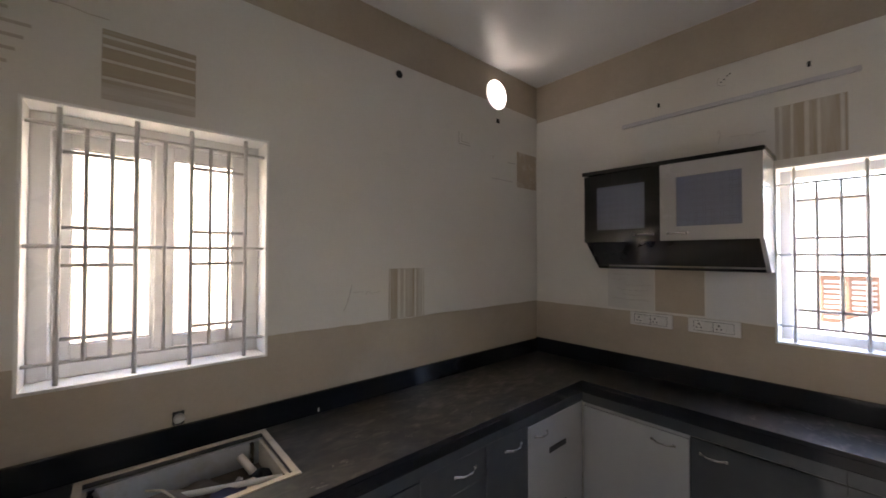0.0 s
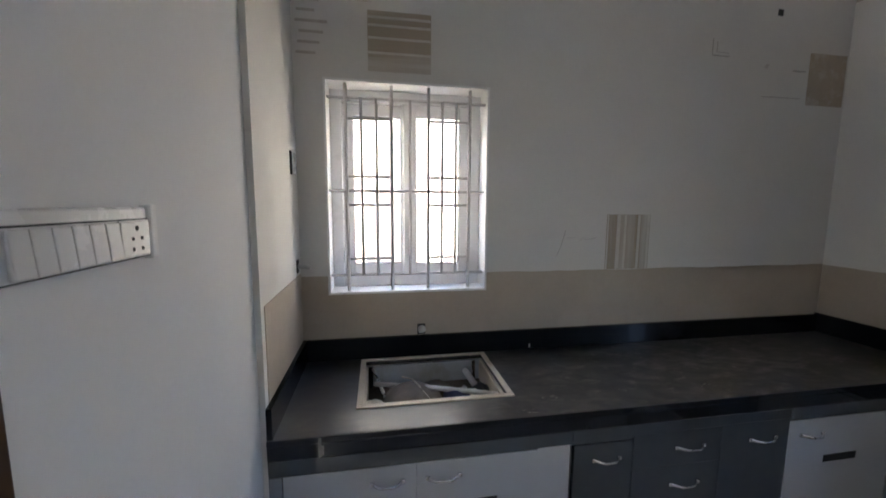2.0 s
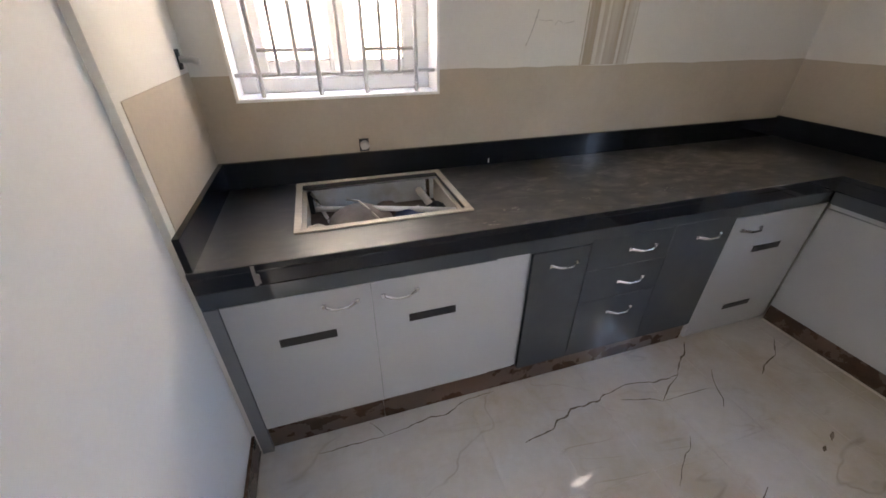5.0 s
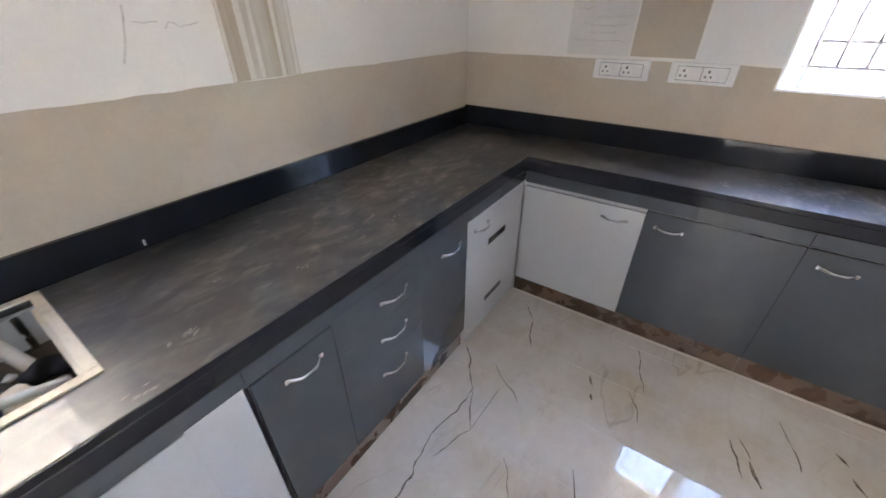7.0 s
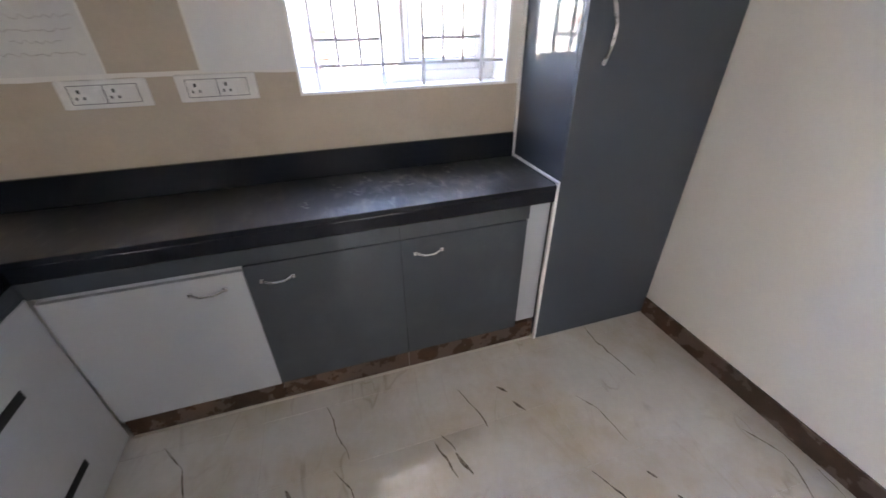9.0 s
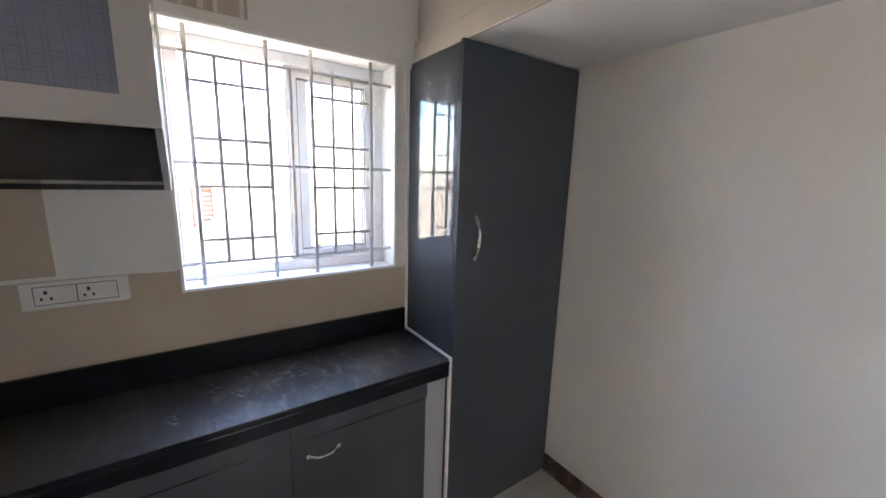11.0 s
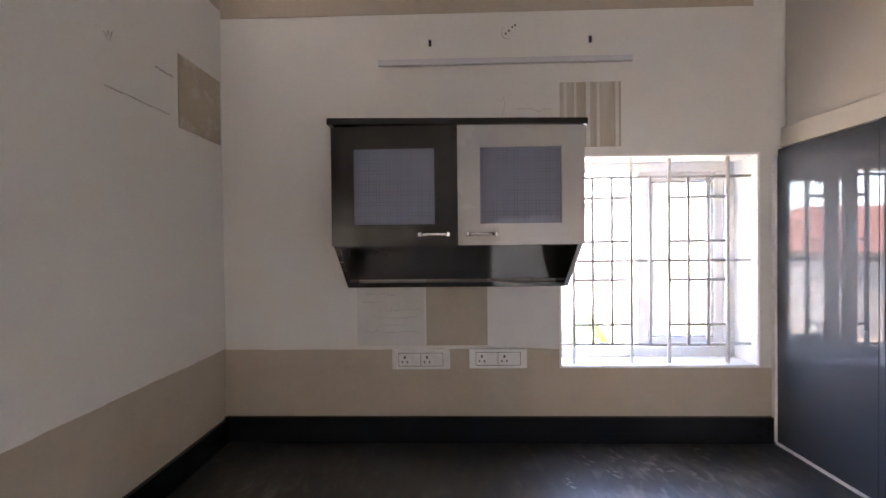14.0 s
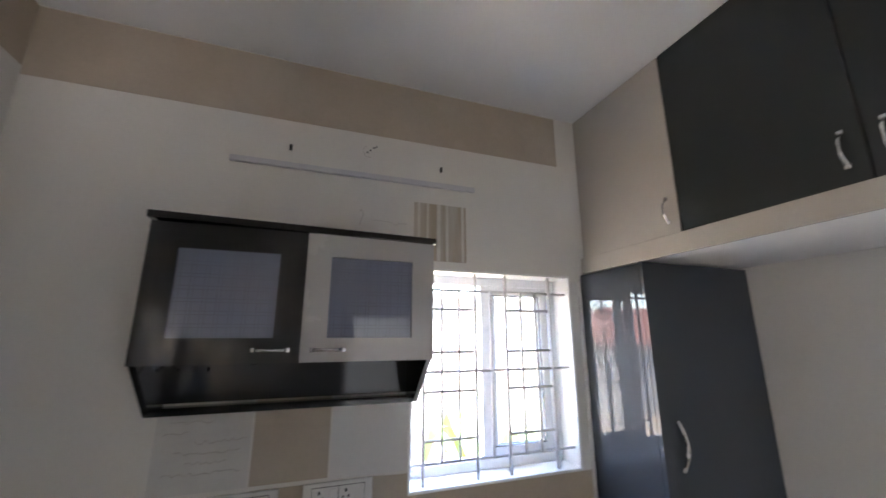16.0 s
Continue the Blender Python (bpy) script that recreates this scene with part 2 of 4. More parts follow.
def dusty_granite():
    """Polished black granite under an uneven, wiped film of brown building dust, thickest on the long run; one dust
    patch stands in for window sheen.
    """
    m = bpy.data.materials.new("dusty_black_granite")
    m.use_nodes = True
    nt = m.node_tree
    p = nt.nodes["Principled BSDF"]
    geo = nt.nodes.new("ShaderNodeNewGeometry")

    def noise_tex(scale, detail, distortion, stretch=(1, 1, 1), turn=0.0):
        mp = nt.nodes.new("ShaderNodeMapping")
        mp.inputs["Scale"].default_value, mp.inputs["Rotation"].default_value = stretch, (0, 0, turn)
        nt.links.new(geo.outputs["Position"], mp.inputs["Vector"])
        n = nt.nodes.new("ShaderNodeTexNoise")
        n.inputs["Scale"].default_value, n.inputs["Detail"].default_value, n.inputs["Distortion"].default_value = scale, detail, distortion
        nt.links.new(mp.outputs[0], n.inputs["Vector"])
        return n.outputs["Fac"]

    def ranged(src, a_, b_, lo, hi):
        r = nt.nodes.new("ShaderNodeMapRange")
        for k, v in ((1, a_), (2, b_), (3, lo), (4, hi)):
            r.inputs[k].default_value = v
        nt.links.new(src, r.inputs[0])
        return r.outputs[0]

    def math2(op, a_, b_):
        n = nt.nodes.new("ShaderNodeMath")
        n.operation = op
        for k, v in ((0, a_), (1, b_)):
            if isinstance(v, float):
                n.inputs[k].default_value = v
            else:
                nt.links.new(v, n.inputs[k])
        return n.outputs[0]

    # the dust lies thickest in the middle of the long run, thinner towards the ends
    place = nt.nodes.new("ShaderNodeVectorMath"); place.operation = 'SUBTRACT'; place.inputs[1].default_value = (1.62, 1.76, 0.86)
    nt.links.new(geo.outputs["Position"], place.inputs[0])
    squash = nt.nodes.new("ShaderNodeVectorMath"); squash.operation = 'MULTIPLY'; squash.inputs[1].default_value = (0.95, 1.3, 0.0)
    nt.links.new(place.outputs[0], squash.inputs[0])
    reach = nt.nodes.new("ShaderNodeVectorMath"); reach.operation = 'LENGTH'
    nt.links.new(squash.outputs[0], reach.inputs[0])
    spread = ranged(math2('ADD', reach.outputs["Value"], math2('MULTIPLY', noise_tex(3.0, 3, 0.4), 0.5)), 0.55, 1.5, 1.0, 0.16)
    # second patch of dust colour on the short run, standing in for window sheen
    near = nt.nodes.new("ShaderNodeVectorMath"); near.operation = 'DISTANCE'; near.inputs[1].default_value = (2.60, 0.20, 0.86)
    nt.links.new(geo.outputs["Position"], near.inputs[0])
    patch = ranged(math2('ADD', near.outputs["Value"], math2('MULTIPLY', noise_tex(5.0, 4, 0.6), 0.4)), 0.3, 1.0, 1.0, 0.0)
    spread = math2('MAXIMUM', spread, patch)
    film = ranged(noise_tex(2.2, 5, 0.8), 0.38, 0.66, 0.03, 0.62)
    wipes = ranged(noise_tex(6.5, 6, 1.4, (0.8, 1.6, 1), 0.6), 0.36, 0.62, 0.2, 1.4)
    smear = ranged(noise_tex(15.0, 3, 0.6, (0.8, 1.6, 1), -0.4), 0.54, 0.76, 0.0, 0.75)
    dark = ranged(noise_tex(8.0, 3, 1.0, (1.0, 1.7, 1), 0.9), 0.48, 0.74, 1.0, 0.35)
    dust = math2('MINIMUM', math2('MULTIPLY', math2('MULTIPLY', math2('ADD', math2('MULTIPLY', film, wipes), smear), dark), spread), 0.9)
    specks = ranged(noise_tex(240.0, 2, 0.0), 0.66, 0.72, 0.0, 0.10)
    p.inputs["Specular IOR Level"].default_value = 0.95
    p.inputs["Coat Weight"].default_value, p.inputs["Coat Roughness"].default_value = 0.17, 0.03
    stone = nt.nodes.new("ShaderNodeMix"); stone.data_type = 'RGBA'
    stone.inputs[6].default_value, stone.inputs[7].default_value = (0.013, 0.014, 0.016, 1), (0.10, 0.10, 0.10, 1)
    nt.links.new(specks, stone.inputs[0])
    blend = nt.nodes.new("ShaderNodeMix"); blend.data_type = 'RGBA'
    nt.links.new(dust, blend.inputs[0])
    nt.links.new(stone.outputs[2], blend.inputs[6])
    blend.inputs[7].default_value = (0.22, 0.197, 0.17, 1)
    nt.links.new(blend.outputs[2], p.inputs["Base Color"])
    nt.links.new(ranged(noise_tex(3.0, 3, 0.3), 0.3, 0.7, 0.36, 0.46), p.inputs["Roughness"])
    return m


DUSTY = dusty_granite()


def marble():
    """Cream-grey polished marble tile with warm clouds and faint veins, shifted tile by tile."""
    m = material("cream_marble", (0.555, 0.53, 0.495), 0.03, vary=0.12, scale=2.2, fine=30, bump=0.0, stain=(0.47, 0.405, 0.315), stain_at=0.56, stain_scale=1.7, rough_vary=0.015)
    nt = m.node_tree
    p = nt.nodes["Principled BSDF"]
    geo = nt.nodes.new("ShaderNodeNewGeometry")
    mp = nt.nodes.new("ShaderNodeMapping")
    mp.inputs["Rotation"].default_value, mp.inputs["Scale"].default_value = (0, 0, 0.35), (0.55, 1.5, 1)
    nt.links.new(geo.outputs["Position"], mp.inputs["Vector"])
    col = p.inputs["Base Color"].links[0].from_socket
    for scale, distortion, width, amount, colour in ((1.5, 0.9, 0.009, 0.40, (0.22, 0.165, 0.12)), (2.4, 0.7, 0.02, 0.16, (0.30, 0.23, 0.16)), (1.2, 0.8, 0.05, 0.35, (0.58, 0.54, 0.48))):
        n = nt.nodes.new("ShaderNodeTexNoise")
        n.inputs["Scale"].default_value, n.inputs["Detail"].default_value, n.inputs["Distortion"].default_value = scale, 3.5, distortion
        nt.links.new(mp.outputs[0], n.inputs["Vector"])
        off = nt.nodes.new("ShaderNodeMath"); off.operation = 'SUBTRACT'; off.inputs[1].default_value = 0.5
        nt.links.new(n.outputs["Fac"], off.inputs[0])
        ab = nt.nodes.new("ShaderNodeMath"); ab.operation = 'ABSOLUTE'
        nt.links.new(off.outputs[0], ab.inputs[0])
        r = nt.nodes.new("ShaderNodeMapRange")
        for k, v in ((1, 0.0), (2, width), (3, amount), (4, 0.0)):
            r.inputs[k].default_value = v
        nt.links.new(ab.outputs[0], r.inputs[0])
        breaks = nt.nodes.new("ShaderNodeTexNoise")
        breaks.inputs["Scale"].default_value = 2.3 * scale
        nt.links.new(geo.outputs["Position"], breaks.inputs["Vector"])
        br = nt.nodes.new("ShaderNodeMapRange")
        for k, v in ((1, 0.45), (2, 0.62), (3, 0.0), (4, 1.0)):
            br.inputs[k].default_value = v
        nt.links.new(breaks.outputs["Fac"], br.inputs[0])
        mul = nt.nodes.new("ShaderNodeMath"); mul.operation = 'MULTIPLY'
        nt.links.new(r.outputs[0], mul.inputs[0]); nt.links.new(br.outputs[0], mul.inputs[1])
        blend = nt.nodes.new("ShaderNodeMix"); blend.data_type = 'RGBA'
        nt.links.new(mul.outputs[0], blend.inputs[0]); nt.links.new(col, blend.inputs[6])
        blend.inputs[7].default_value = (*colour, 1)
        col = blend.outputs[2]
    nt.links.new(col, p.inputs["Base Color"])
    return m


MARBLE = marble()


# ---------------------------------------------------------------- building helpers
def finish(name, bm, mat, smooth=False):
    bmesh.ops.recalc_face_normals(bm, faces=bm.faces[:])
    me = bpy.data.meshes.new(name)
    bm.to_mesh(me)
    bm.free()
    me.materials.append(mat)
    if smooth:
        me.shade_smooth()
    return me


def part(name, bm, mat, parent, label="", smooth=False):
    ob = new(name, finish(name, bm, mat, smooth))
    ob.parent = parent
    if label:
        ob["label"] = label
    return ob


def thing(name, m, label, category, group="", kind=""):
    ob = new(name)
    ob.empty_display_size = 0.05
    ob.matrix_world = m
    return tagged(ob, label, category, group, kind)


def single(name, bm, mat, label, category, m=None, group="", kind="", smooth=False):
    ob = new(name, finish(name, bm, mat, smooth))
    if m is not None:
        ob.matrix_world = m
    return tagged(ob, label, category, group, kind)


def box(bm, x0, x1, y0, y1, z0, z1, bev=0.0, seg=2):
    vs = bmesh.ops.create_cube(bm, size=1.0)["verts"]
    for v in vs:
        v.co = Vector(((x0 + x1) / 2 + v.co.x * (x1 - x0), (y0 + y1) / 2 + v.co.y * (y1 - y0), (z0 + z1) / 2 + v.co.z * (z1 - z0)))
    if bev:
        edges = list({e for v in vs for e in v.link_edges})
        bmesh.ops.bevel(bm, geom=edges, offset=bev, segments=seg, affect='EDGES', profile=0.5)
    return bm


def boxed(*a, **k):
    return box(bmesh.new(), *a, **k)


def tube(bm, pts, r, n=10, flat=1.0):
    """A round (or flattened) bar swept along points."""
    pts = [Vector(p) for p in pts]
    rings, up = [], None
    for i, p in enumerate(pts):
        d = (pts[min(i + 1, len(pts) - 1)] - pts[max(i - 1, 0)]).normalized()
        if up is None:
            up = d.orthogonal().normalized()
        side = d.cross(up).normalized()
        up = side.cross(d).normalized()
        rings.append([bm.verts.new(p + (up * math.cos(a) + side * math.sin(a) * flat) * r) for a in (2 * math.pi * k / n for k in range(n))])
    for a, b in zip(rings, rings[1:]):
        for k in range(n):
            bm.faces.new((a[k], a[(k + 1) % n], b[(k + 1) % n], b[k]))
    bm.faces.new(rings[0]); bm.faces.new(rings[-1])
    return bm


def grid_solid(us, vs, solid, place, d0, d1, bm=None):
    """A slab cut from a grid of cells; solid(i, j) tells which stay. place(u, v, d) gives the point."""
    bm = bm or bmesh.new()
    cache = {}

    def vert(i, j, d):
        if (i, j, d) not in cache:
            cache[(i, j, d)] = bm.verts.new(place(us[i], vs[j], d))
        return cache[(i, j, d)]

    nu, nv = len(us) - 1, len(vs) - 1
    keep = lambda i, j: 0 <= i < nu and 0 <= j < nv and solid(i, j)
    for i in range(nu):
        for j in range(nv):
            if not keep(i, j):
                continue
            for d in (d0, d1):
                bm.faces.new((vert(i, j, d), vert(i + 1, j, d), vert(i + 1, j + 1, d), vert(i, j + 1, d)))
            for (di, dj), (a, b) in (((-1, 0), ((0, 0), (0, 1))), ((1, 0), ((1, 0), (1, 1))), ((0, -1), ((0, 0), (1, 0))), ((0, 1), ((0, 1), (1, 1)))):
                if not keep(i + di, j + dj):
                    bm.faces.new((vert(i + a[0], j + a[1], d0), vert(i + b[0], j + b[1], d0), vert(i + b[0], j + b[1], d1), vert(i + a[0], j + a[1], d1)))
    return bm


# ---------------------------------------------------------------- plan
XE, YN, YS, ZC = 2.852, 2.095, -1.062, 3.10     # inner faces: east, north, south; ceiling
XW, XR, YSTEP = -0.220, -0.240, 1.476           # west: raised part by the counter, the rest; where it steps
NORTH = Matrix.Translation((0, YN, 0))                                            # local x = world x, y outward
EAST = Matrix(((0, 1, 0, XE), (-1, 0, 0, 0), (0, 0, 1, 0), (0, 0, 0, 1)))          # local x = -world y, y outward
WIN_A = dict(u0=-0.087, u1=0.692, z0=1.197, z1=2.198)
WIN_B = dict(u0=-0.565, u1=0.306, z0=1.200, z1=2.142)
THICK = 0.23


def wall_with_window(name, m, u0, u1, win, label):
    us, zs = [u0, win["u0"], win["u1"], u1], [-0.02, win["z0"], win["z1"], ZC + 0.15]
    empty = {(win["u0"], win["z0"])}
    place = lambda u, v, d: Vector((u, d, v))
    bm = grid_solid(us, zs, lambda i, j: (us[i], zs[j]) not in empty, place, 0.0, THICK)
    return single(name, bm, WALL, label, "wall", m, kind="structure")


wall_north = wall_with_window("wall_north", NORTH, XR - 0.23, XE + 0.23, WIN_A, "white painted plaster wall with tan primer bands")
wall_east = wall_with_window("wall_east", EAST, -YN, 1.30, WIN_B, "white painted plaster wall behind the wall cabinet")

DOOR_Y0, DOOR_Y1, DOOR_Z = -0.28, 0.60, 2.08
ys, zs = [YS - 0.23, DOOR_Y0, DOOR_Y1, YN], [-0.02, DOOR_Z, ZC + 0.15]
bm = grid_solid(ys, zs, lambda i, j: not (i == 1 and j == 0), lambda u, v, d: Vector((XR - d, u, v)), 0.0, 0.2)
wall_west = single("wall_west", bm, NEARWALL, "freshly painted white wall beside the doorway", "wall", kind="structure")
wall_raised = single("wall_west_raised", boxed(XR + 0.0005, XW, YSTEP, YN - 0.0005, 0, ZC), WALL, "raised white wall strip at the counter end", "wall", kind="structure")
wall_south = single("wall_south", boxed(XR - 0.2, XE, YS - 0.23, YS, -0.02, ZC + 0.15), WALL, "plain white painted wall beside the tall cabinet", "wall", kind="structure")
ceiling = single("ceiling", boxed(XR - 0.1, XE + 0.1, YS - 0.1, YN + 0.1, ZC, ZC + 0.14), CEIL, "satin white painted plaster ceiling", "ceiling", kind="structure")

# unseen hall added behind the doorway, closed round, window opening holds the fill lamp
bm = bmesh.new()
box(bm, -3.7, -3.5, -1.6, 2.6, 0, 3.1)
for hx0, hx1, hz0, hz1 in ((-3.7, -2.65, 0, 3.1), (-1.15, XR - 0.2, 0, 3.1), (-2.65, -1.15, 0, 0.85), (-2.65, -1.15, 2.25, 3.1)):
    box(bm, hx0, hx1, 2.4, 2.6, hz0, hz1)
box(bm, -3.7, XR - 0.2, -1.6, -1.4, 0, 3.1)
box(bm, -3.7, XR - 0.2, -1.6, 2.6, 3.1, 3.25)
single("wall_hall", bm, NEARWALL, "plain white walls of an unseen hall", "wall", kind="structure")
single("floor_hall", boxed(-3.7, XR - 0.2, -1.6, 2.6, -0.12, -0.002), MARBLE, "cream marble floor of an unseen hall", "floor", kind="structure")

# door frame in the west wall
door_frame = thing("door_1", Matrix.Identity(4), "dark brown wooden door frame in white wall", "door frame", kind="structure")
for nm, y0, y1, z0, z1 in (("jamb", DOOR_Y1 - 0.05, DOOR_Y1 + 0.074, 0, DOOR_Z + 0.06), ("jamb", DOOR_Y0 - 0.06, DOOR_Y0 + 0.05, 0, DOOR_Z + 0.06), ("head", DOOR_Y0 + 0.05, DOOR_Y1 - 0.05, DOOR_Z - 0.05, DOOR_Z + 0.06)):
    part(nm, boxed(XR + 0.001, XR + 0.018, y0, y1, z0, z1, bev=0.003), WOOD, door_frame)


# ---------------------------------------------------------------- paint bands and patches (thin coats on the walls)
def coat(parent, name, u0, u1, z0, z1, mat, label="", t=0.0025):
    return part(name, boxed(u0, u1, -t, -0.0004, z0, z1), mat, parent, label)


def brushed_band(parent, u0, u1, z0, z1, mat, label="", t=0.0025, sway=0.006):
    """A painted band whose upper edge wanders as a brush leaves it."""
    n_ = max(4, int((u1 - u0) / 0.025))
    bm_, cols = bmesh.new(), []
    for k in range(n_ + 1):
        u = u0 + (u1 - u0) * k / n_
        top = z1 + sway * (noise.noise(Vector((u * 3.1, z1 * 7, 0))) + 0.5 * noise.noise(Vector((u * 17.0, z1 * 5, 2))))
        cols.append([bm_.verts.new((u, d, z)) for d in (-t, -0.0004) for z in (z0, top)])
    for a, b in zip(cols, cols[1:]):
        for p_, q in ((0, 1), (1, 3), (3, 2), (2, 0)):
            bm_.faces.new((a[p_], b[p_], b[q], a[q]))
    bm_.faces.new(cols[0]); bm_.faces.new(cols[-1])
    return part("paint_band", bm_, mat, parent, label)


coat(wall_north, "paint_band", XW + 0.001, XE - 0.003, 0.966, WIN_A["z0"] - 0.007, TAN, "tan primer band above the counter")
coat(wall_north, "paint_band", XW + 0.001, WIN_A["u0"] - 0.007, WIN_A["z0"] - 0.007, 1.284, TAN)
brushed_band(wall_north, WIN_A["u1"] + 0.007, XE - 0.003, WIN_A["z0"] - 0.007, 1.284, TAN)
coat(wall_north, "paint_band", XW + 0.001, XE - 0.003, 2.825, ZC - 0.006, TAN, "tan primer band under the ceiling")
coat(wall_east, "paint_band", -YN + 0.003, 0.385, 0.966, WIN_B["z0"] - 0.007, TAN, "tan primer band above the counter")
brushed_band(wall_east, -YN + 0.003, WIN_B["u0"] - 0.007, WIN_B["z0"] - 0.007, 1.281, TAN)
coat(wall_east, "paint_band", -YN + 0.003, 0.285, 2.79, ZC - 0.006, TAN, "tan primer band under the ceiling")
part("paint_band", boxed(XW, XW + 0.0025, YSTEP + 0.034, YN - 0.003, 0.966, 1.30), TAN, wall_raised)

coat(wall_north, "paint_patch", 0.111, 0.404, 2.244, 2.508, TANSTREAKH, "streaked tan putty patch above the window")
for z in (2.32, 2.385, 2.44, 2.475):
    coat(wall_north, "putty_line", 0.113, 0.402, z, z + 0.010, PUTTY, t=0.0045)
coat(wall_north, "paint_patch", 2.58, 2.838, 2.215, 2.500, TANBLOT, "square blotched tan patch in the corner")
coat(wall_north, "paint_patch", 1.37, 1.632, 1.285, 1.585, TANSTREAK, "streaked tan patch")
for u, w in ((1.372, 0.008), (1.43, 0.02), (1.475, 0.012), (1.556, 0.014), (1.615, 0.012)):
    coat(wall_north, "putty_line", u, u + w, 1.287, 1.583, PUTTY, t=0.0045)
coat(wall_east, "paint_patch", -0.563, -0.293, 2.184, 2.471, TANSTREAK, "streaked tan patch beside the cabinet top")
for u, w in ((-0.545, 0.012), (-0.50, 0.010), (-0.447, 0.018), (-0.40, 0.012), (-0.318, 0.014)):
    coat(wall_east, "putty_line", u, u + w, 2.186, 2.469, PUTTY, t=0.0045)
coat(wall_east, "paint_patch", -1.169, -0.893, 1.298, 1.60, TAN, "square tan patch under the cabinet")
coat(wall_east, "paint_patch", -1.483, -1.177, 1.297, 1.60, GREYPUTTY, "greyish putty square with pencil writing")
coat(wall_east, "paint_patch", -0.884, -0.576, 1.290, 1.60, PALEPUTTY, "pale putty square beside the window")

# ---------------------------------------------------------------- windows
def window(name, m, w, verticals, rails, shorts, label, slid):
    """White sliding window deep in its reveal, with a painted steel grille before it."""
    root = thing(name, m, label, "window", kind="structure")
    u0, u1, z0, z1 = w["u0"], w["u1"], w["z0"], w["z1"]
    t = 0.004
    for nm, a in (("reveal_side", (u0, u0 + t, 0.0, THICK, z0, z1)), ("reveal_side", (u1 - t, u1, 0.0, THICK, z0, z1)), ("reveal_head", (u0 + t, u1 - t, 0.0, THICK, z1 - t, z1)), ("window_sill", (u0 + t, u1 - t, 0.0, THICK, z0, z0 + t))):
        part(nm, boxed(*a), REVEAL, root)
    # thin white painted margin on the wall face round the opening
    e = 0.006
    for a in ((u0 - e, u0, z0 - e, z1 + e), (u1, u1 + e, z0 - e, z1 + e), (u0, u1, z1, z1 + e), (u0, u1, z0 - e, z0)):
        part("edge_trim", boxed(a[0], a[1], -0.004, 0.0, a[2], a[3]), REVEAL, root)
    f, y0, y1 = (0.045 if slid else 0.055), 0.135, 0.205
    iu0, iu1, iz0, iz1 = u0 + t, u1 - t, z0 + t, z1 - t
    bm = bmesh.new()
    box(bm, iu0, iu0 + f, y0, y1, iz0, iz1, 0.003); box(bm, iu1 - f, iu1, y0, y1, iz0, iz1, 0.003)
    box(bm, iu0 + f, iu1 - f, y0, y1, iz0, iz0 + f, 0.003); box(bm, iu0 + f, iu1 - f, y0, y1, iz1 - f, iz1, 0.003)
    frame_ob = part("window_frame", bm, UPVC, root)
    mid, s = (iu0 + iu1) / 2, (0.052 if slid else 0.066)
    sashes = [(mid - 0.02, iu1 - f + 0.012, 0.148)]
    sashes.append((mid + 0.03, iu1 - f + 0.012, 0.182) if slid else (iu0 + f - 0.012, mid + 0.035, 0.182))
    for a, b, y in sashes:
        bm = bmesh.new()
        za, zb = iz0 + f - 0.008, iz1 - f + 0.008
        box(bm, a, a + s, y, y + 0.028, za, zb, 0.004); box(bm, b - s, b, y, y + 0.028, za, zb, 0.004)
        box(bm, a + s, b - s, y + 0.001, y + 0.027, za, za + s, 0.004); box(bm, a + s, b - s, y + 0.001, y + 0.027, zb - s, zb, 0.004)
        sash = part("sash", bm, UPVC, root)
        bm = bmesh.new()
        for g in ((a + s, a + s + 0.003, za + s, zb - s), (b - s - 0.003, b - s, za + s, zb - s), (a + s, b - s, za + s, za + s + 0.003), (a + s, b - s, zb - s - 0.003, zb - s)):
            box(bm, g[0], g[1], y + 0.006, y + 0.022, g[2], g[3])
        part("gasket", bm, GASKET, sash)
        pane = part("pane", boxed(a + s, b - s, y + 0.011, y + 0.016, za + s, zb - s), GLASS, sash)
        pane.visible_shadow = False
    # grille
    grille = part("grille", boxed(iu0 + 0.001, iu0 + 0.006, 0.026, 0.04, rails[1] - 0.008, rails[1] + 0.008), GRILLE, root, "grey painted steel window grille")
    r, gy = 0.0070, 0.033
    def bar(a, b, rad=r):
        part("bar", tube(bmesh.new(), (a, b), rad, 8), GRILLE, grille, smooth=True)
    for v in verticals:
        bar((v, gy, iz0 + 0.001), (v, gy, iz1 - 0.001), r * 1.15)
    for z in rails:
        bar((iu0, gy + 0.006, z), (iu1, gy + 0.006, z))
    mid_v = (verticals[1] + verticals[2]) / 2
    bar((mid_v, gy, rails[0]), (mid_v, gy, rails[2]))
    for a, b in ((verticals[0], verticals[1]), (verticals[2], verticals[3])):
        for k in (1, 2):
            v = a + (b - a) * k / 3
            bar((v, gy, rails[0]), (v, gy, rails[2]))
        for z in shorts:
            bar((a, gy + 0.006, z), (b, gy + 0.006, z))
    return root


window("window_1", NORTH, WIN_A, (0.002, 0.217, 0.398, 0.607), (1.280, 1.695, 2.130), (1.362, 1.627, 1.764, 2.037), "white sliding window with grey steel grille", slid=False)
window("window_2", EAST, WIN_B, (-0.495, -0.234, -0.065, 0.197), (1.289, 1.671, 2.051), (1.379, 1.584, 1.759, 1.959), "half-open white sliding window with grey steel grille", slid=True)

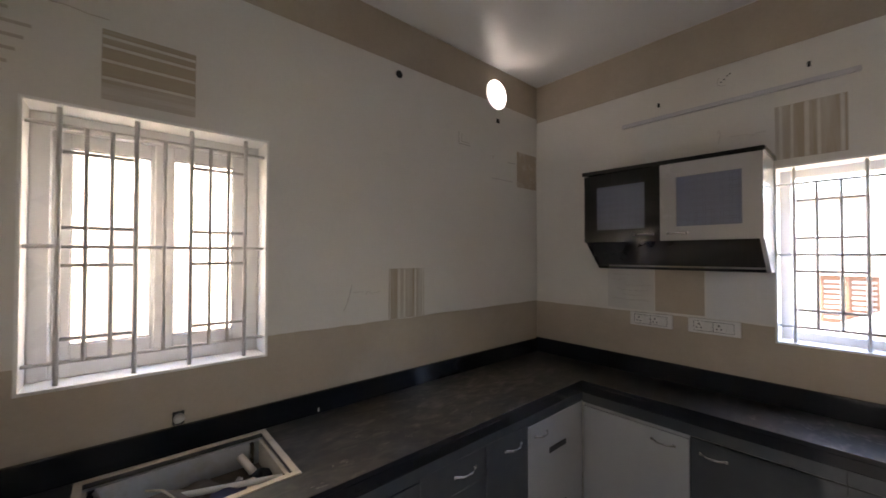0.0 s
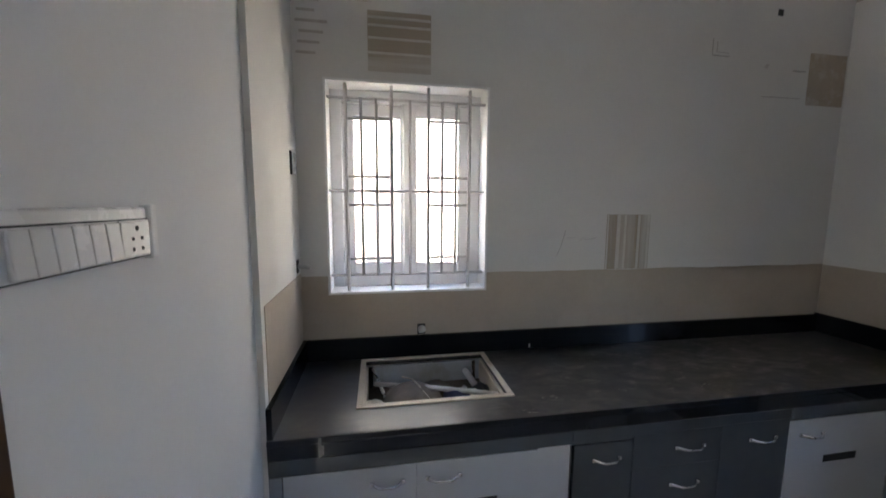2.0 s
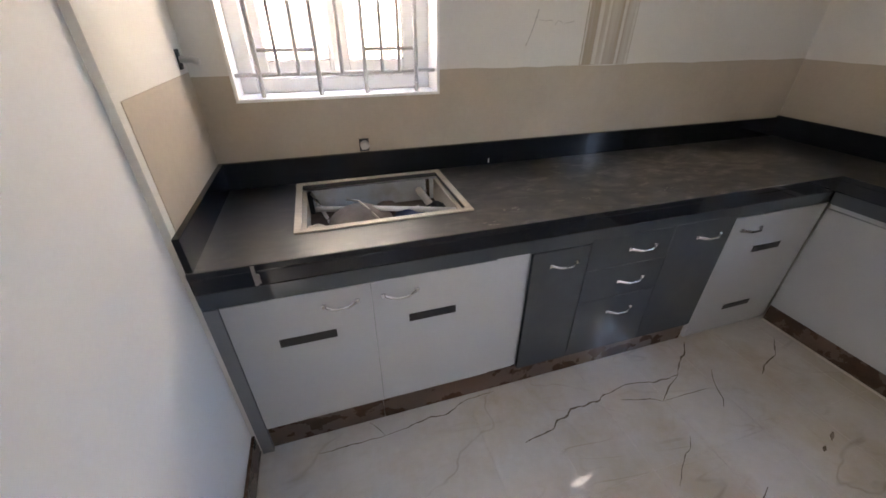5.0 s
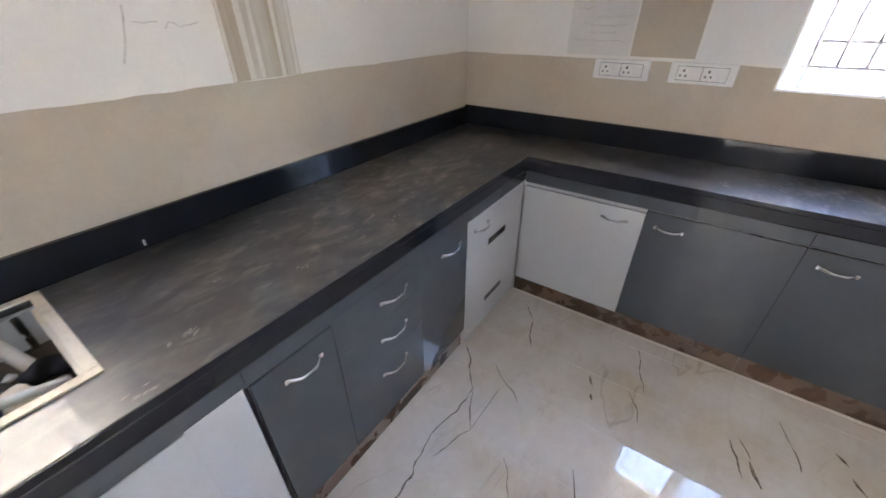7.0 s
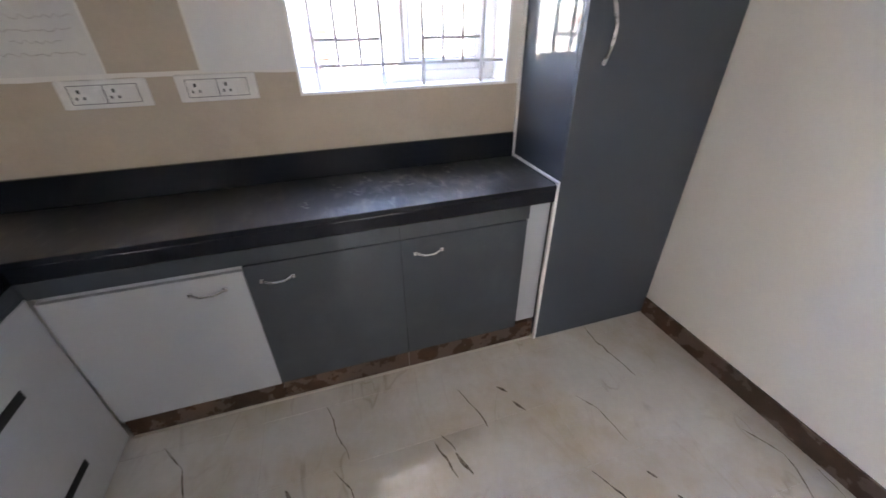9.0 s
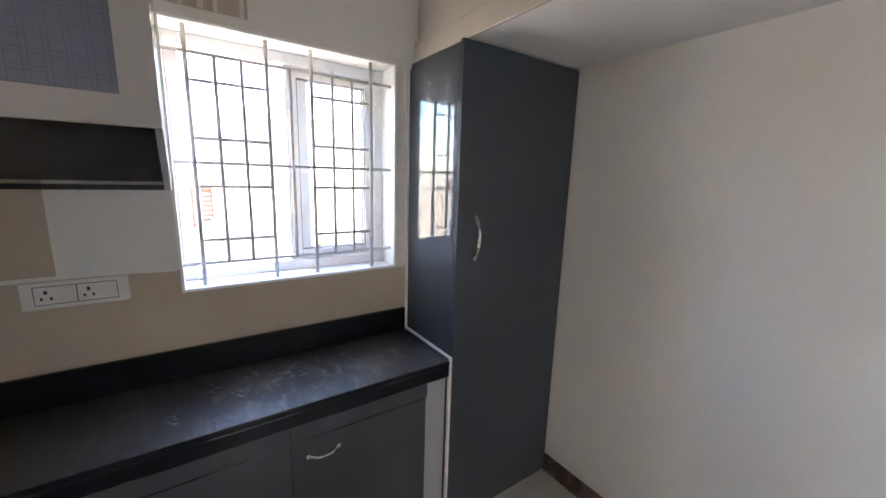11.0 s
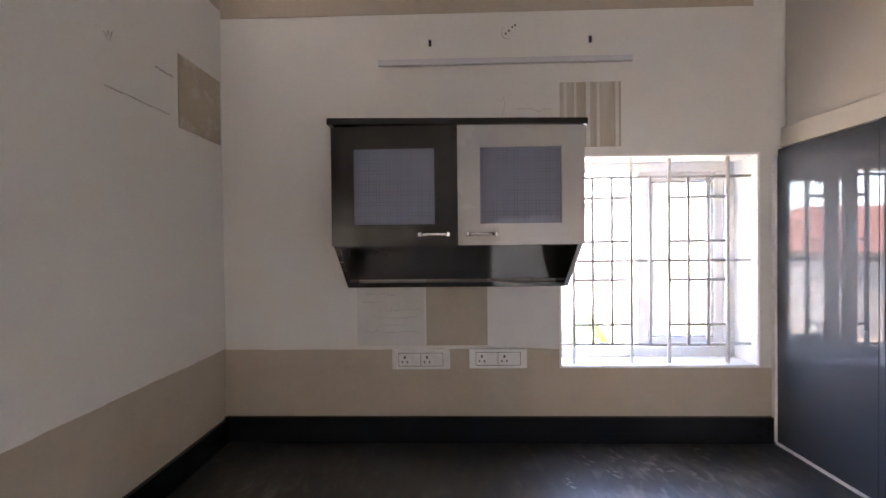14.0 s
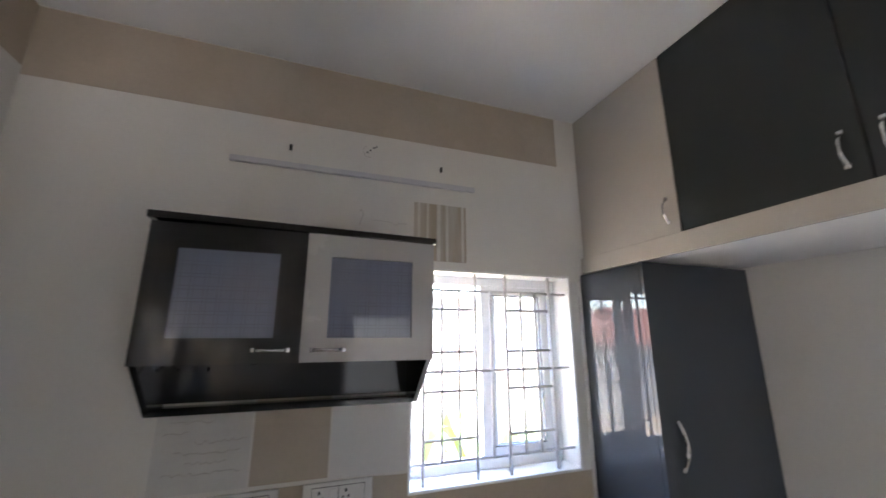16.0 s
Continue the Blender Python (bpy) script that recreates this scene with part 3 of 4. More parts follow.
# round surface lamp, switched on, high on the north wall
def emitter(name, colour, strength):
    m = bpy.data.materials.new(name)
    m.use_nodes = True
    p = m.node_tree.nodes["Principled BSDF"]
    p.inputs["Base Color"].default_value = (0.8, 0.8, 0.8, 1)
    p.inputs["Emission Color"].default_value = (*colour, 1)
    p.inputs["Emission Strength"].default_value = strength
    return m


LAMPGLOW = emitter("lit_lamp_diffuser", (1.0, 0.93, 0.88), 0.24)
lamp = thing("wall_lamp", NORTH @ pose(2.323, 0, 2.887), "round white surface lamp, switched on, on the wall", "lamp")
part("base", tube(bmesh.new(), [(0, -0.0003, 0), (0, -0.012, 0)], 0.112, 40), UPVC, lamp, smooth=False)
bm = bmesh.new()
rows = []
for q in range(7):
    a = q / 6 * math.pi / 2
    rows.append([bm.verts.new((0.108 * math.cos(a) * math.cos(2 * math.pi * k / 40), -0.0125 - 0.022 * math.sin(a), 0.108 * math.cos(a) * math.sin(2 * math.pi * k / 40))) for k in range(40)] if q < 6 else [bm.verts.new((0, -0.0345, 0))])
for a, b in zip(rows[:-2], rows[1:-1]):
    for k in range(40):
        bm.faces.new((a[k], a[(k + 1) % 40], b[(k + 1) % 40], b[k]))
for k in range(40):
    bm.faces.new((rows[5][k], rows[5][(k + 1) % 40], rows[6][0]))
part("diffuser", bm, LAMPGLOW, lamp, "glowing white diffuser", smooth=True)
for k in range(6):
    z = 2.30 + 0.045 * k
    coat(wall_north, "putty_line", -0.205 + 0.008 * (k % 3), -0.12 + 0.018 * (k * 5 % 4), z, z + 0.011, FAINT)

putty_path = [(-0.20 + 0.03 * k, -0.0012, 2.565 - 0.002 * k + 0.003 * math.sin(k * 1.9)) for k in range(12)]
part("putty_line", tube(bmesh.new(), putty_path, 0.0022, 5), FAINT, wall_north)

# ---------------------------------------------------------------- counter
SLAB_Y, SLAB_X, Z_TOP = 1.462, 2.428, 0.862      # front edges of the two runs, top
SINK = (0.057, 0.684, 1.610, 2.064)
TALL_Y = -0.372
cx, cy = [XW, SINK[0] + 0.02, SINK[1] - 0.02, SLAB_X, XE - 0.001], [TALL_Y + 0.014, SLAB_Y, SINK[2] + 0.02, SINK[3] - 0.02, YN - 0.001]
bm = grid_solid(cx, cy, lambda i, j: (j > 0 or i == 3) and not (i == 1 and j == 2), lambda u, v, d: Vector((u, v, d)), Z_TOP - 0.02, Z_TOP)
counter = thing("kitchen_counter", Matrix.Identity(4), "L-shaped black granite kitchen counter, dusty on top", "counter")
slab = part("countertop", bm, DUSTY, counter, "dusty black granite slab with a sink cut-out")
bv = slab.modifiers.new("edge", 'BEVEL'); bv.width, bv.segments, bv.limit_method = 0.003, 2, 'ANGLE'
part("front_edge", boxed(XW, SLAB_X, SLAB_Y - 0.004, SLAB_Y + 0.02, Z_TOP - 0.074, Z_TOP - 0.0205, 0.004), GRANITE, counter, "polished black granite edge")
part("front_edge", boxed(SLAB_X - 0.004, SLAB_X + 0.02, TALL_Y + 0.014, SLAB_Y + 0.02, Z_TOP - 0.074, Z_TOP - 0.0205, 0.004), GRANITE, counter, "polished black granite edge")
part("front_lip", boxed(XW, SLAB_X, SLAB_Y - 0.0045, SLAB_Y - 0.0005, Z_TOP - 0.021, Z_TOP - 0.0005, 0.0015), GRANITE, counter)
part("front_lip", boxed(SLAB_X - 0.0045, SLAB_X - 0.0005, TALL_Y + 0.014, SLAB_Y - 0.0005, Z_TOP - 0.021, Z_TOP - 0.0005, 0.0015), GRANITE, counter)
UP = 0.970
part("upstand", boxed(XW + 0.02, XE - 0.02, YN - 0.02, YN - 0.0005, Z_TOP + 0.0005, UP, 0.002), GRANITE, counter)
part("upstand", boxed(XE - 0.02, XE - 0.0005, TALL_Y + 0.014, YN - 0.0005, Z_TOP + 0.0005, UP + 0.008, 0.002), GRANITE, counter)
part("upstand", boxed(XW + 0.0005, XW + 0.02, SLAB_Y + 0.002, YN - 0.0005, Z_TOP + 0.0005, UP, 0.002), GRANITE, counter)
# pale mortar chips on the edge and upstand
bm = bmesh.new()
box(bm, -0.058, -0.048, SLAB_Y - 0.006, SLAB_Y - 0.0046, Z_TOP - 0.070, Z_TOP - 0.002)
box(bm, -0.052, -0.040, SLAB_Y - 0.006, SLAB_Y - 0.0046, Z_TOP - 0.064, Z_TOP - 0.03)
part("edge_joint", bm, DUST, counter, "pale mortar joint in the edge")
part("chip", boxed(0.937, 0.943, YN - 0.0215, YN - 0.0195, 0.872, 0.892), OFFMARK, counter)

# pale scuffs in the dust, each a bundle of short wiped strokes
def stroke(cx_, cy_, ln, wd, a, rnd_, curl=0.5):
    bm_, bend, left_, right_ = bmesh.new(), (rnd_.random() - 0.5) * curl, [], []
    for k in range(8):
        q = k / 7 - 0.5
        w_ = wd * math.cos(q * 2.9) * (0.6 + 0.6 * rnd_.random())
        for side_, out_ in ((1, left_), (-1, right_)):
            x, y = q * ln, side_ * w_ + bend * q * q * ln
            out_.append(bm_.verts.new((cx_ + x * math.cos(a) - y * math.sin(a), cy_ + x * math.sin(a) + y * math.cos(a), Z_TOP + 0.0006)))
    for k in range(7):
        bm_.faces.new((left_[k], left_[k + 1], right_[k + 1], right_[k]))
    return bm_


rnd = random.Random(7)
for x, y, size, ang in ((2.675, 0.305, 0.055, 0.9), (2.66, 0.205, 0.045, 1.2), (2.745, 0.375, 0.06, 0.5), (2.748, 0.008, 0.06, 1.4), (2.69, 0.255, 0.07, 1.0), (2.60, 0.12, 0.05, 1.3), (2.71, 0.50, 0.05, 0.7), (2.56, 0.62, 0.04, 0.9), (2.49, -0.06, 0.03, 0.4), (2.62, 0.44, 0.05, 1.0), (0.99, 1.73, 0.03, 0.3), (0.82, 1.58, 0.04, 0.8), (0.70, 1.495, 0.035, 0.2), (1.16, 1.587, 0.028, 0.5), (1.54, 1.563, 0.045, 0.4), (1.32, 1.606, 0.022, 0.7), (1.85, 1.70, 0.04, 0.6)):
    for _ in range(5):
        ox, oy = (rnd.random() - 0.5) * size * 1.5, (rnd.random() - 0.5) * size * 0.8
        part("dust_mark", stroke(x + ox, y + oy, size * (0.3 + 0.4 * rnd.random()), size * (0.05 + 0.09 * rnd.random()), ang + (rnd.random() - 0.5) * 0.9, rnd), DUST, counter)

# ---------------------------------------------------------------- sink cut-out
sink = thing("sink_opening", pose(0, 0, 0), "rectangular sink cut-out framed with cream boards, full of debris", "sink cut-out")
x0, x1, y0, y1 = SINK
w = 0.025
for nm, a in (("rim", (x0, x1, y0, y0 + w)), ("rim", (x0, x1, y1 - w, y1)), ("rim", (x0, x0 + w, y0 + w, y1 - w)), ("rim", (x1 - w, x1, y0 + w, y1 - w))):
    part(nm, boxed(*a, Z_TOP + 0.0008, Z_TOP + 0.006, 0.0015), CREAM, sink)
zb = 0.742
part("inner_board", boxed(x0 + 0.022, x1 - 0.022, y1 - 0.036, y1 - 0.022, zb, Z_TOP - 0.0205), INNER, sink, "pale blue-grey back board")
part("inner_board", boxed(x0 + 0.022, x1 - 0.022, y0 + 0.022, y0 + 0.036, zb, Z_TOP - 0.0205), CREAM, sink)
part("inner_board", boxed(x0 + 0.022, x0 + 0.036, y0 + 0.036, y1 - 0.036, zb, Z_TOP - 0.0205), CREAM, sink)
part("inner_board", boxed(x1 - 0.036, x1 - 0.022, y0 + 0.036, y1 - 0.036, zb, Z_TOP - 0.0205), CREAM, sink)
part("bottom_board", boxed(x0 + 0.022, x1 - 0.022, y0 + 0.022, y1 - 0.022, zb - 0.018, zb), DIRT, sink, "dirty brown bottom board")
part("batten", boxed(x1 - 0.075, x1 - 0.060, y1 - 0.052, y1 - 0.036, zb, Z_TOP - 0.021), STEEL, sink)
part("batten", boxed(x0 + 0.036, x0 + 0.056, y1 - 0.052, y1 - 0.036, zb, Z_TOP - 0.021), HOLE, sink)

single("pvc_pipe", tube(bmesh.new(), [(0.125, 1.93, 0.800), (0.36, 1.81, 0.826), (0.635, 1.675, 0.842)], 0.0105, 12), PVC, "white plastic pipe lying across the sink cut-out", "pipe", smooth=True)
single("pvc_pipe_offcut", tube(bmesh.new(), [(0.565, 1.985, 0.812), (0.595, 1.885, 0.775)], 0.016, 12), PVC, "short white pipe offcut among debris", "pipe", smooth=True)
single("wire", tube(bmesh.new(), [(0.25 + 0.02 * k, 1.93 - 0.040 * k, 0.852 - 0.012 * abs(k - 2.2)) for k in range(6)], 0.004, 8), CREAM, "bent cream wire in the sink cut-out", "wire", smooth=True)
rnd = random.Random(3)
def lump(cx_, cy_, cz_, r, mat, name, label, cat, rugged=0.45):
    bm_ = bmesh.new()
    bmesh.ops.create_icosphere(bm_, subdivisions=3, radius=r)
    for v in bm_.verts:
        n_ = noise.noise(v.co * (2.2 / r) * 0.5 + Vector((cx_ * 9, cy_ * 7, 0)))
        v.co *= 1 + rugged * n_
        v.co.z *= 0.55
    return single(name, bm_, mat, label, cat, pose(cx_, cy_, cz_), smooth=True)
lump(0.470, 1.748, 0.800, 0.060, BLUE, "rag", "crumpled dark blue rag among debris", "rag")
lump(0.285, 1.815, 0.768, 0.130, CLAY, "mortar_heap", "rounded grey-brown heap of dried mortar", "rubble", 0.18)
lump(0.545, 1.765, 0.795, 0.040, CREAM, "rubble_lump", "pale lump of dried mortar", "rubble")
lump(0.41, 1.90, 0.775, 0.060, DIRT, "rubble_lump", "brown lump of dried mortar", "rubble")
lump(0.605, 1.86, 0.775, 0.042, SLOT, "plastic_scrap", "crumpled black plastic scrap among debris", "scrap", 0.7)
lump(0.125, 1.74, 0.785, 0.055, CREAM, "rubble_lump", "jagged pale mortar lump by the side board", "rubble", 0.8)
for k in range(9):
    r_ = 0.010 + 0.013 * rnd.random()
    lump(0.43 + 0.19 * rnd.random(), 1.70 + 0.27 * rnd.random(), zb + r_ * 0.45, r_, (CREAM, CLAY, PVC)[k % 3], "rubble_chip", ("small cream mortar chip", "small grey-brown mortar chip", "small white plastic chip")[k % 3] + " in the sink cut-out", "rubble", 0.7)
single("metal_rod", tube(bmesh.new(), [(0.112, 2.012, 0.835), (0.145, 1.935, 0.795), (0.170, 1.88, 0.756)], 0.008, 8), STEEL, "grey metal rod leaning in the sink cut-out", "rod", smooth=True)

# ---------------------------------------------------------------- handles
def bow_handle(parent, u, z, length, y, mat=CHROME, upright=False, out=0.026):
    """Flat bow handle, ends on the door face at y, centre at (u, z)."""
    pts = []
    for k in range(13):
        s = k / 12
        a = (s - 0.5) * length
        d = y - out * min(1.0, math.sin(math.pi * min(max(s, 0.001), 0.999)) * 1.25) - 0.0005
        pts.append((u, d, z + a) if upright else (u + a, d, z))
    # flat strap, narrow in the middle and flared towards both feet
    bm_, rings = bmesh.new(), []
    for k, (px_, py_, pz_) in enumerate(pts):
        half = 0.0042 + 0.0036 * abs(k / 6 - 1) ** 1.5
        strap = 0.0028
        ring_ = []
        for c in range(8):
            a = 2 * math.pi * c / 8 + math.pi / 8
            across, depth_ = half * math.cos(a), strap * math.sin(a)
            ring_.append(bm_.verts.new((px_ + (across if upright else 0), py_ - 0.003 + depth_, pz_ + (0 if upright else across))))
        rings.append(ring_)
    for a, b in zip(rings, rings[1:]):
        for c in range(8):
            bm_.faces.new((a[c], a[(c + 1) % 8], b[(c + 1) % 8], b[c]))
    bm_.faces.new(rings[0]); bm_.faces.new(rings[-1])
    for a in (-0.5, 0.5):
        if upright:
            box(bm_, u - 0.008, u + 0.008, y - 0.008, y + 0.0, z + a * length - 0.008, z + a * length + 0.008, 0.002)
        else:
            box(bm_, u + a * length - 0.008, u + a * length + 0.008, y - 0.008, y + 0.0, z - 0.008, z + 0.008, 0.002)
    return part("handle", bm_, mat, parent, "chrome bow handle", smooth=True)


# ---------------------------------------------------------------- base units
def base_unit(name, m, u0, u1, z0, z1, mat, label, fronts, handles, slots=(), depth=0.55, group="base cabinets", body_top=0.78):
    """Carcass behind one or more flat fronts. Local y = 0 is the front face."""
    root = thing(name, m @ pose(u0, 0, 0), label, "cabinet", group)
    w = u1 - u0
    part("body", boxed(0.001, w - 0.001, 0.021, depth, 0.10, body_top), OFFWHITE, root)
    made = []
    for a, b, za, zb_, nm in fronts:
        made.append(part(nm, boxed(a - u0 + (0.0008 if nm != "filler_panel" else -0.0012), b - u0 - 0.0004, 0.0 if nm != "filler_panel" else 0.0006, 0.018, za + 0.0006, zb_ - 0.0006, 0.001), mat, root))
    for k, hu, hz, ln in handles:
        bow_handle(made[k], hu - u0, hz, ln, 0.0)
    for k, su0, su1, sz0, sz1 in slots:
        bm_ = boxed(su0 - u0, su1 - u0, -0.0025, 0.0, sz0, sz1, 0.001)
        part("vent_slot", bm_, SLOT, made[k], "black ventilation slot")
    return root


FACE_A, FACE_B = 1.462, 2.437
MA = Matrix.Translation((0, FACE_A, 0))
MB = Matrix(((0, 1, 0, FACE_B), (-1, 0, 0, 0), (0, 0, 1, 0), (0, 0, 0, 1)))
base_unit("base_cabinet", MA, -0.176, 0.270, 0.14, 0.728, OFFWHITE, "off-white base cabinet door with black vent slot under the sink", [(-0.176, 0.270, 0.138, 0.728, "door")], [(0, 0.168, 0.668, 0.105)], [(0, -0.043, 0.140, 0.530, 0.564)], body_top=0.57)
base_unit("base_cabinet", MA, 0.270, 0.853, 0.14, 0.728, OFFWHITE, "off-white base cabinet with vent slot and plain side panel", [(0.270, 0.723, 0.138, 0.728, "door"), (0.723, 0.853, 0.148, 0.734, "filler_panel")], [(0, 0.366, 0.668, 0.115)], [(0, 0.392, 0.568, 0.530, 0.564)], body_top=0.57)
base_unit("base_cabinet", MA, 0.868, 1.118, 0.10, 0.724, GREY, "slate grey glossy base cabinet, narrow single door", [(0.868, 1.118, 0.115, 0.724, "door")], [(0, 1.006, 0.660, 0.110)])
base_unit("drawer_unit", MA, 1.120, 1.520, 0.10, 0.745, GREY, "slate grey glossy three-drawer base unit", [(1.120, 1.5216, 0.5945, 0.742, "drawer"), (1.120, 1.5216, 0.4295, 0.594, "drawer"), (1.120, 1.5216, 0.115, 0.429, "drawer")], [(0, 1.375, 0.672, 0.125), (1, 1.36, 0.515, 0.125), (2, 1.348, 0.350, 0.125)])
base_unit("base_cabinet", MA, 1.522, 1.858, 0.10, 0.745, GREY, "slate grey glossy base cabinet beside the drawers", [(1.522, 1.858, 0.115, 0.745, "door")], [(0, 1.725, 0.668, 0.125)])
base_unit("base_cabinet", MA, 1.860, 2.436, 0.02, 0.727, OFFWHITE, "off-white corner cabinet with two black vent slots", [(1.860, 2.436, 0.022, 0.727, "door")], [(0, 1.978, 0.660, 0.115)], [(0, 2.058, 2.236, 0.520, 0.553), (0, 2.058, 2.240, 0.165, 0.195)])
base_unit("base_cabinet", MB, -1.458, -0.864, 0.10, 0.700, OFFWHITE, "off-white base cabinet in the inner corner", [(-1.458, -0.864, 0.108, 0.700, "door")], [(0, -0.989, 0.640, 0.110)], depth=0.40)
base_unit("base_cabinet", MB, -0.862, -0.302, 0.10, 0.716, GREY, "slate grey glossy base cabinet under the window", [(-0.862, -0.3008, 0.112, 0.716, "door")], [(0, -0.759, 0.648, 0.105)], depth=0.40)
base_unit("base_cabinet", MB, -0.3004, 0.248, 0.10, 0.716, GREY, "slate grey glossy base cabinet beside the tall unit", [(-0.3009, 0.248, 0.112, 0.716, "door")], [(0, -0.190, 0.650, 0.108)], depth=0.40)
single("filler_panel", boxed(FACE_B + 0.012, FACE_B + 0.03, TALL_Y + 0.016, -0.250, 0.135, 0.785, 0.001), OFFWHITE, "off-white filler panel beside the tall cabinet", "panel")
single("filler_panel", boxed(XW + 0.001, -0.178, FACE_A - 0.001, FACE_A + 0.017, 0.0, 0.728, 0.001), SHADEDWHITE, "off-white filler strip at the wall, coloured darker for shade", "panel")
rail_a = thing("fascia_rail", pose(0, 0, 0), "slate grey rail under the counter edge", "rail", "fascia rails")
for a, b in ((XW + 0.001, 0.8605), (0.8615, 1.8595), (1.8605, FACE_B + 0.02)):
    part("board", boxed(a, b, FACE_A - 0.002, FACE_A + 0.016, 0.746, 0.787, 0.001), GREY, rail_a)
for a, b in ((XW + 0.001, 1.518), (1.862, FACE_B + 0.01)):
    part("backing", boxed(a, b, FACE_A + 0.002, FACE_A + 0.016, 0.729, 0.7455), GREY, rail_a)
rail_b = thing("fascia_rail", pose(0, 0, 0), "slate grey rail under the counter edge", "rail", "fascia rails")
for a, b in ((-0.248, 0.301), (0.302, FACE_A - 0.006)):
    part("board", boxed(FACE_B - 0.010, FACE_B + 0.008, a, b, 0.727, 0.787, 0.001), GREY, rail_b)
plinth_a = thing("plinth", pose(0, 0, 0), "reddish brown stone plinth under the cabinets", "plinth", "plinths")
for a, b in ((XW + 0.001, 0.266), (0.268, 0.858), (0.860, 1.520), (1.522, 1.858)):
    part("stone", boxed(a, b, FACE_A + 0.019, FACE_A + 0.05, 0.0, 0.116, 0.001), PLINTH, plinth_a)
plinth_b = thing("plinth", pose(0, 0, 0), "reddish brown stone plinth under the cabinets", "plinth", "plinths")
for a, b in ((TALL_Y + 0.016, 0.300), (0.302, 0.862), (0.864, FACE_A - 0.002)):
    part("stone", boxed(FACE_B + 0.014, FACE_B + 0.045, a, b, 0.0, 0.112, 0.001), PLINTH, plinth_b)
# pale mortar line where the plinth meets the floor
single("floor_joint_line", boxed(FACE_B + 0.002, FACE_B + 0.0135, TALL_Y + 0.016, FACE_A - 0.006, 0.0, 0.004), JOINT, "pale mortar line along the plinth", "joint", kind="structure")

# ---------------------------------------------------------------- tall cabinet
tall = thing("tall_cabinet", pose(2.445, YS + 0.002, 0), "dark grey glossy tall cabinet with a steel bow handle", "cabinet")
TW, TD, TH = TALL_Y - YS - 0.002, XE - 2.446, 2.158
part("body", boxed(0.0, TD, 0.0, TW - 0.0175, 0.0, TH, 0.001), GREYTALL, tall)
part("side_panel", boxed(0.0, TD, TW - 0.017, TW, 0.0, TH - 0.03, 0.001), GREYTALL, tall, "mirror-glossy dark grey side panel")
tdoor = part("door", boxed(-0.02, -0.001, 0.001, TW, 0.004, TH, 0.0012), GREYTALL, tall)
pts = [(-0.0205 - 0.032 * math.sin(math.pi * k / 14), TW - 0.095, 1.30 + 0.19 * k / 14) for k in range(15)]
part("handle", tube(bmesh.new(), pts, 0.0065, 10), STEEL, tdoor, "steel bow handle", smooth=True)
# white edge strips where the side panel meets counter and wall
part("edge_strip", boxed(-0.021, TD - 0.021, TW, TW + 0.010, Z_TOP + 0.0008, Z_TOP + 0.012, 0.002), OFFMARK, tall, "white sealant strip along the counter")
part("edge_strip", boxed(-0.020, -0.004, TW + 0.0005, TW + 0.013, 0.0, Z_TOP - 0.001, 0.001), OFFMARK, tall, "white edge strip")
part("edge_strip", boxed(TD - 0.02, TD, TW + 0.0005, TW + 0.010, Z_TOP + 0.01, TH - 0.03, 0.001), OFFMARK, tall, "white edge strip at the wall")

# ---------------------------------------------------------------- loft cupboards over the south side
LY = -0.420
loft = thing("loft_shelf", pose(0, 0, 0), "beige loft shelf with rounded edge along the wall", "shelf", kind="structure")
part("shelf_board", boxed(XR + 0.001, XE - 0.001, YS + 0.001, LY + 0.004, 2.170, 2.250), NEARWALL, loft)
part("fascia", boxed(XR + 0.001, XE - 0.001, LY + 0.004, LY + 0.018, 2.166, 2.252, 0.003), BEIGE, loft, "beige laminate fascia")

def loft_unit(x0_, x1_, mat, hx, label):
    root = thing("loft_cupboard", pose(x1_, LY, 2.253) @ pose(0, 0, 0, 0, 0, 180), label, "cupboard", "loft cupboards")
    w_ = x1_ - x0_
    part("body", boxed(0.001, w_ - 0.001, 0.021, 0.60, 0.0, ZC - 2.256), OFFWHITE, root)
    d_ = part("door", boxed(0.0015, w_ - 0.0015, 0.0, 0.018, 0.001, ZC - 2.260, 0.0012), mat, root)
    bow_handle(d_, x1_ - hx, 0.108, 0.105, 0.0, CHROME, upright=True)
loft_unit(2.252, 2.848, BEIGE, 2.300, "beige laminate loft cupboard door, closed")
loft_unit(1.680, 2.250, LOFTDARK, 1.724, "charcoal laminate loft cupboard door, closed")
loft_unit(1.108, 1.678, LOFTDARK, 1.634, "charcoal laminate loft cupboard door, closed")
loft_unit(0.536, 1.106, BEIGE, 0.590, "beige laminate loft cupboard door, closed")
loft_unit(-0.250, 0.534, BEIGE, 0.480, "beige laminate loft cupboard door, closed")

# ---------------------------------------------------------------- wall cabinet
WC = thing("wall_cabinet", EAST @ pose(-1.490, -0.324, 1.588), "two-door glass wall cabinet, one dark, one grey, with open niche", "cabinet")
W, D, H0, H1 = 0.922, 0.322, 0.165, 0.601      # width, depth, niche height, top
def side_profile(a, b):
    bm_ = bmesh.new()
    prof = [(0.02, H1), (D, H1), (D, -0.012), (0.205, -0.012), (0.02, H0)]
    ra, rb = [[bm_.verts.new((u, y, z)) for y, z in prof] for u in (a, b)]
    bm_.faces.new(ra); bm_.faces.new(rb)
    for k in range(5):
        bm_.faces.new((ra[k], ra[(k + 1) % 5], rb[(k + 1) % 5], rb[k]))
    return bm_
part("side_panel", side_profile(0.0, 0.018), WENGE, WC)
part("side_panel", side_profile(W - 0.018, W), OFFWHITE, WC, "off-white side panel")
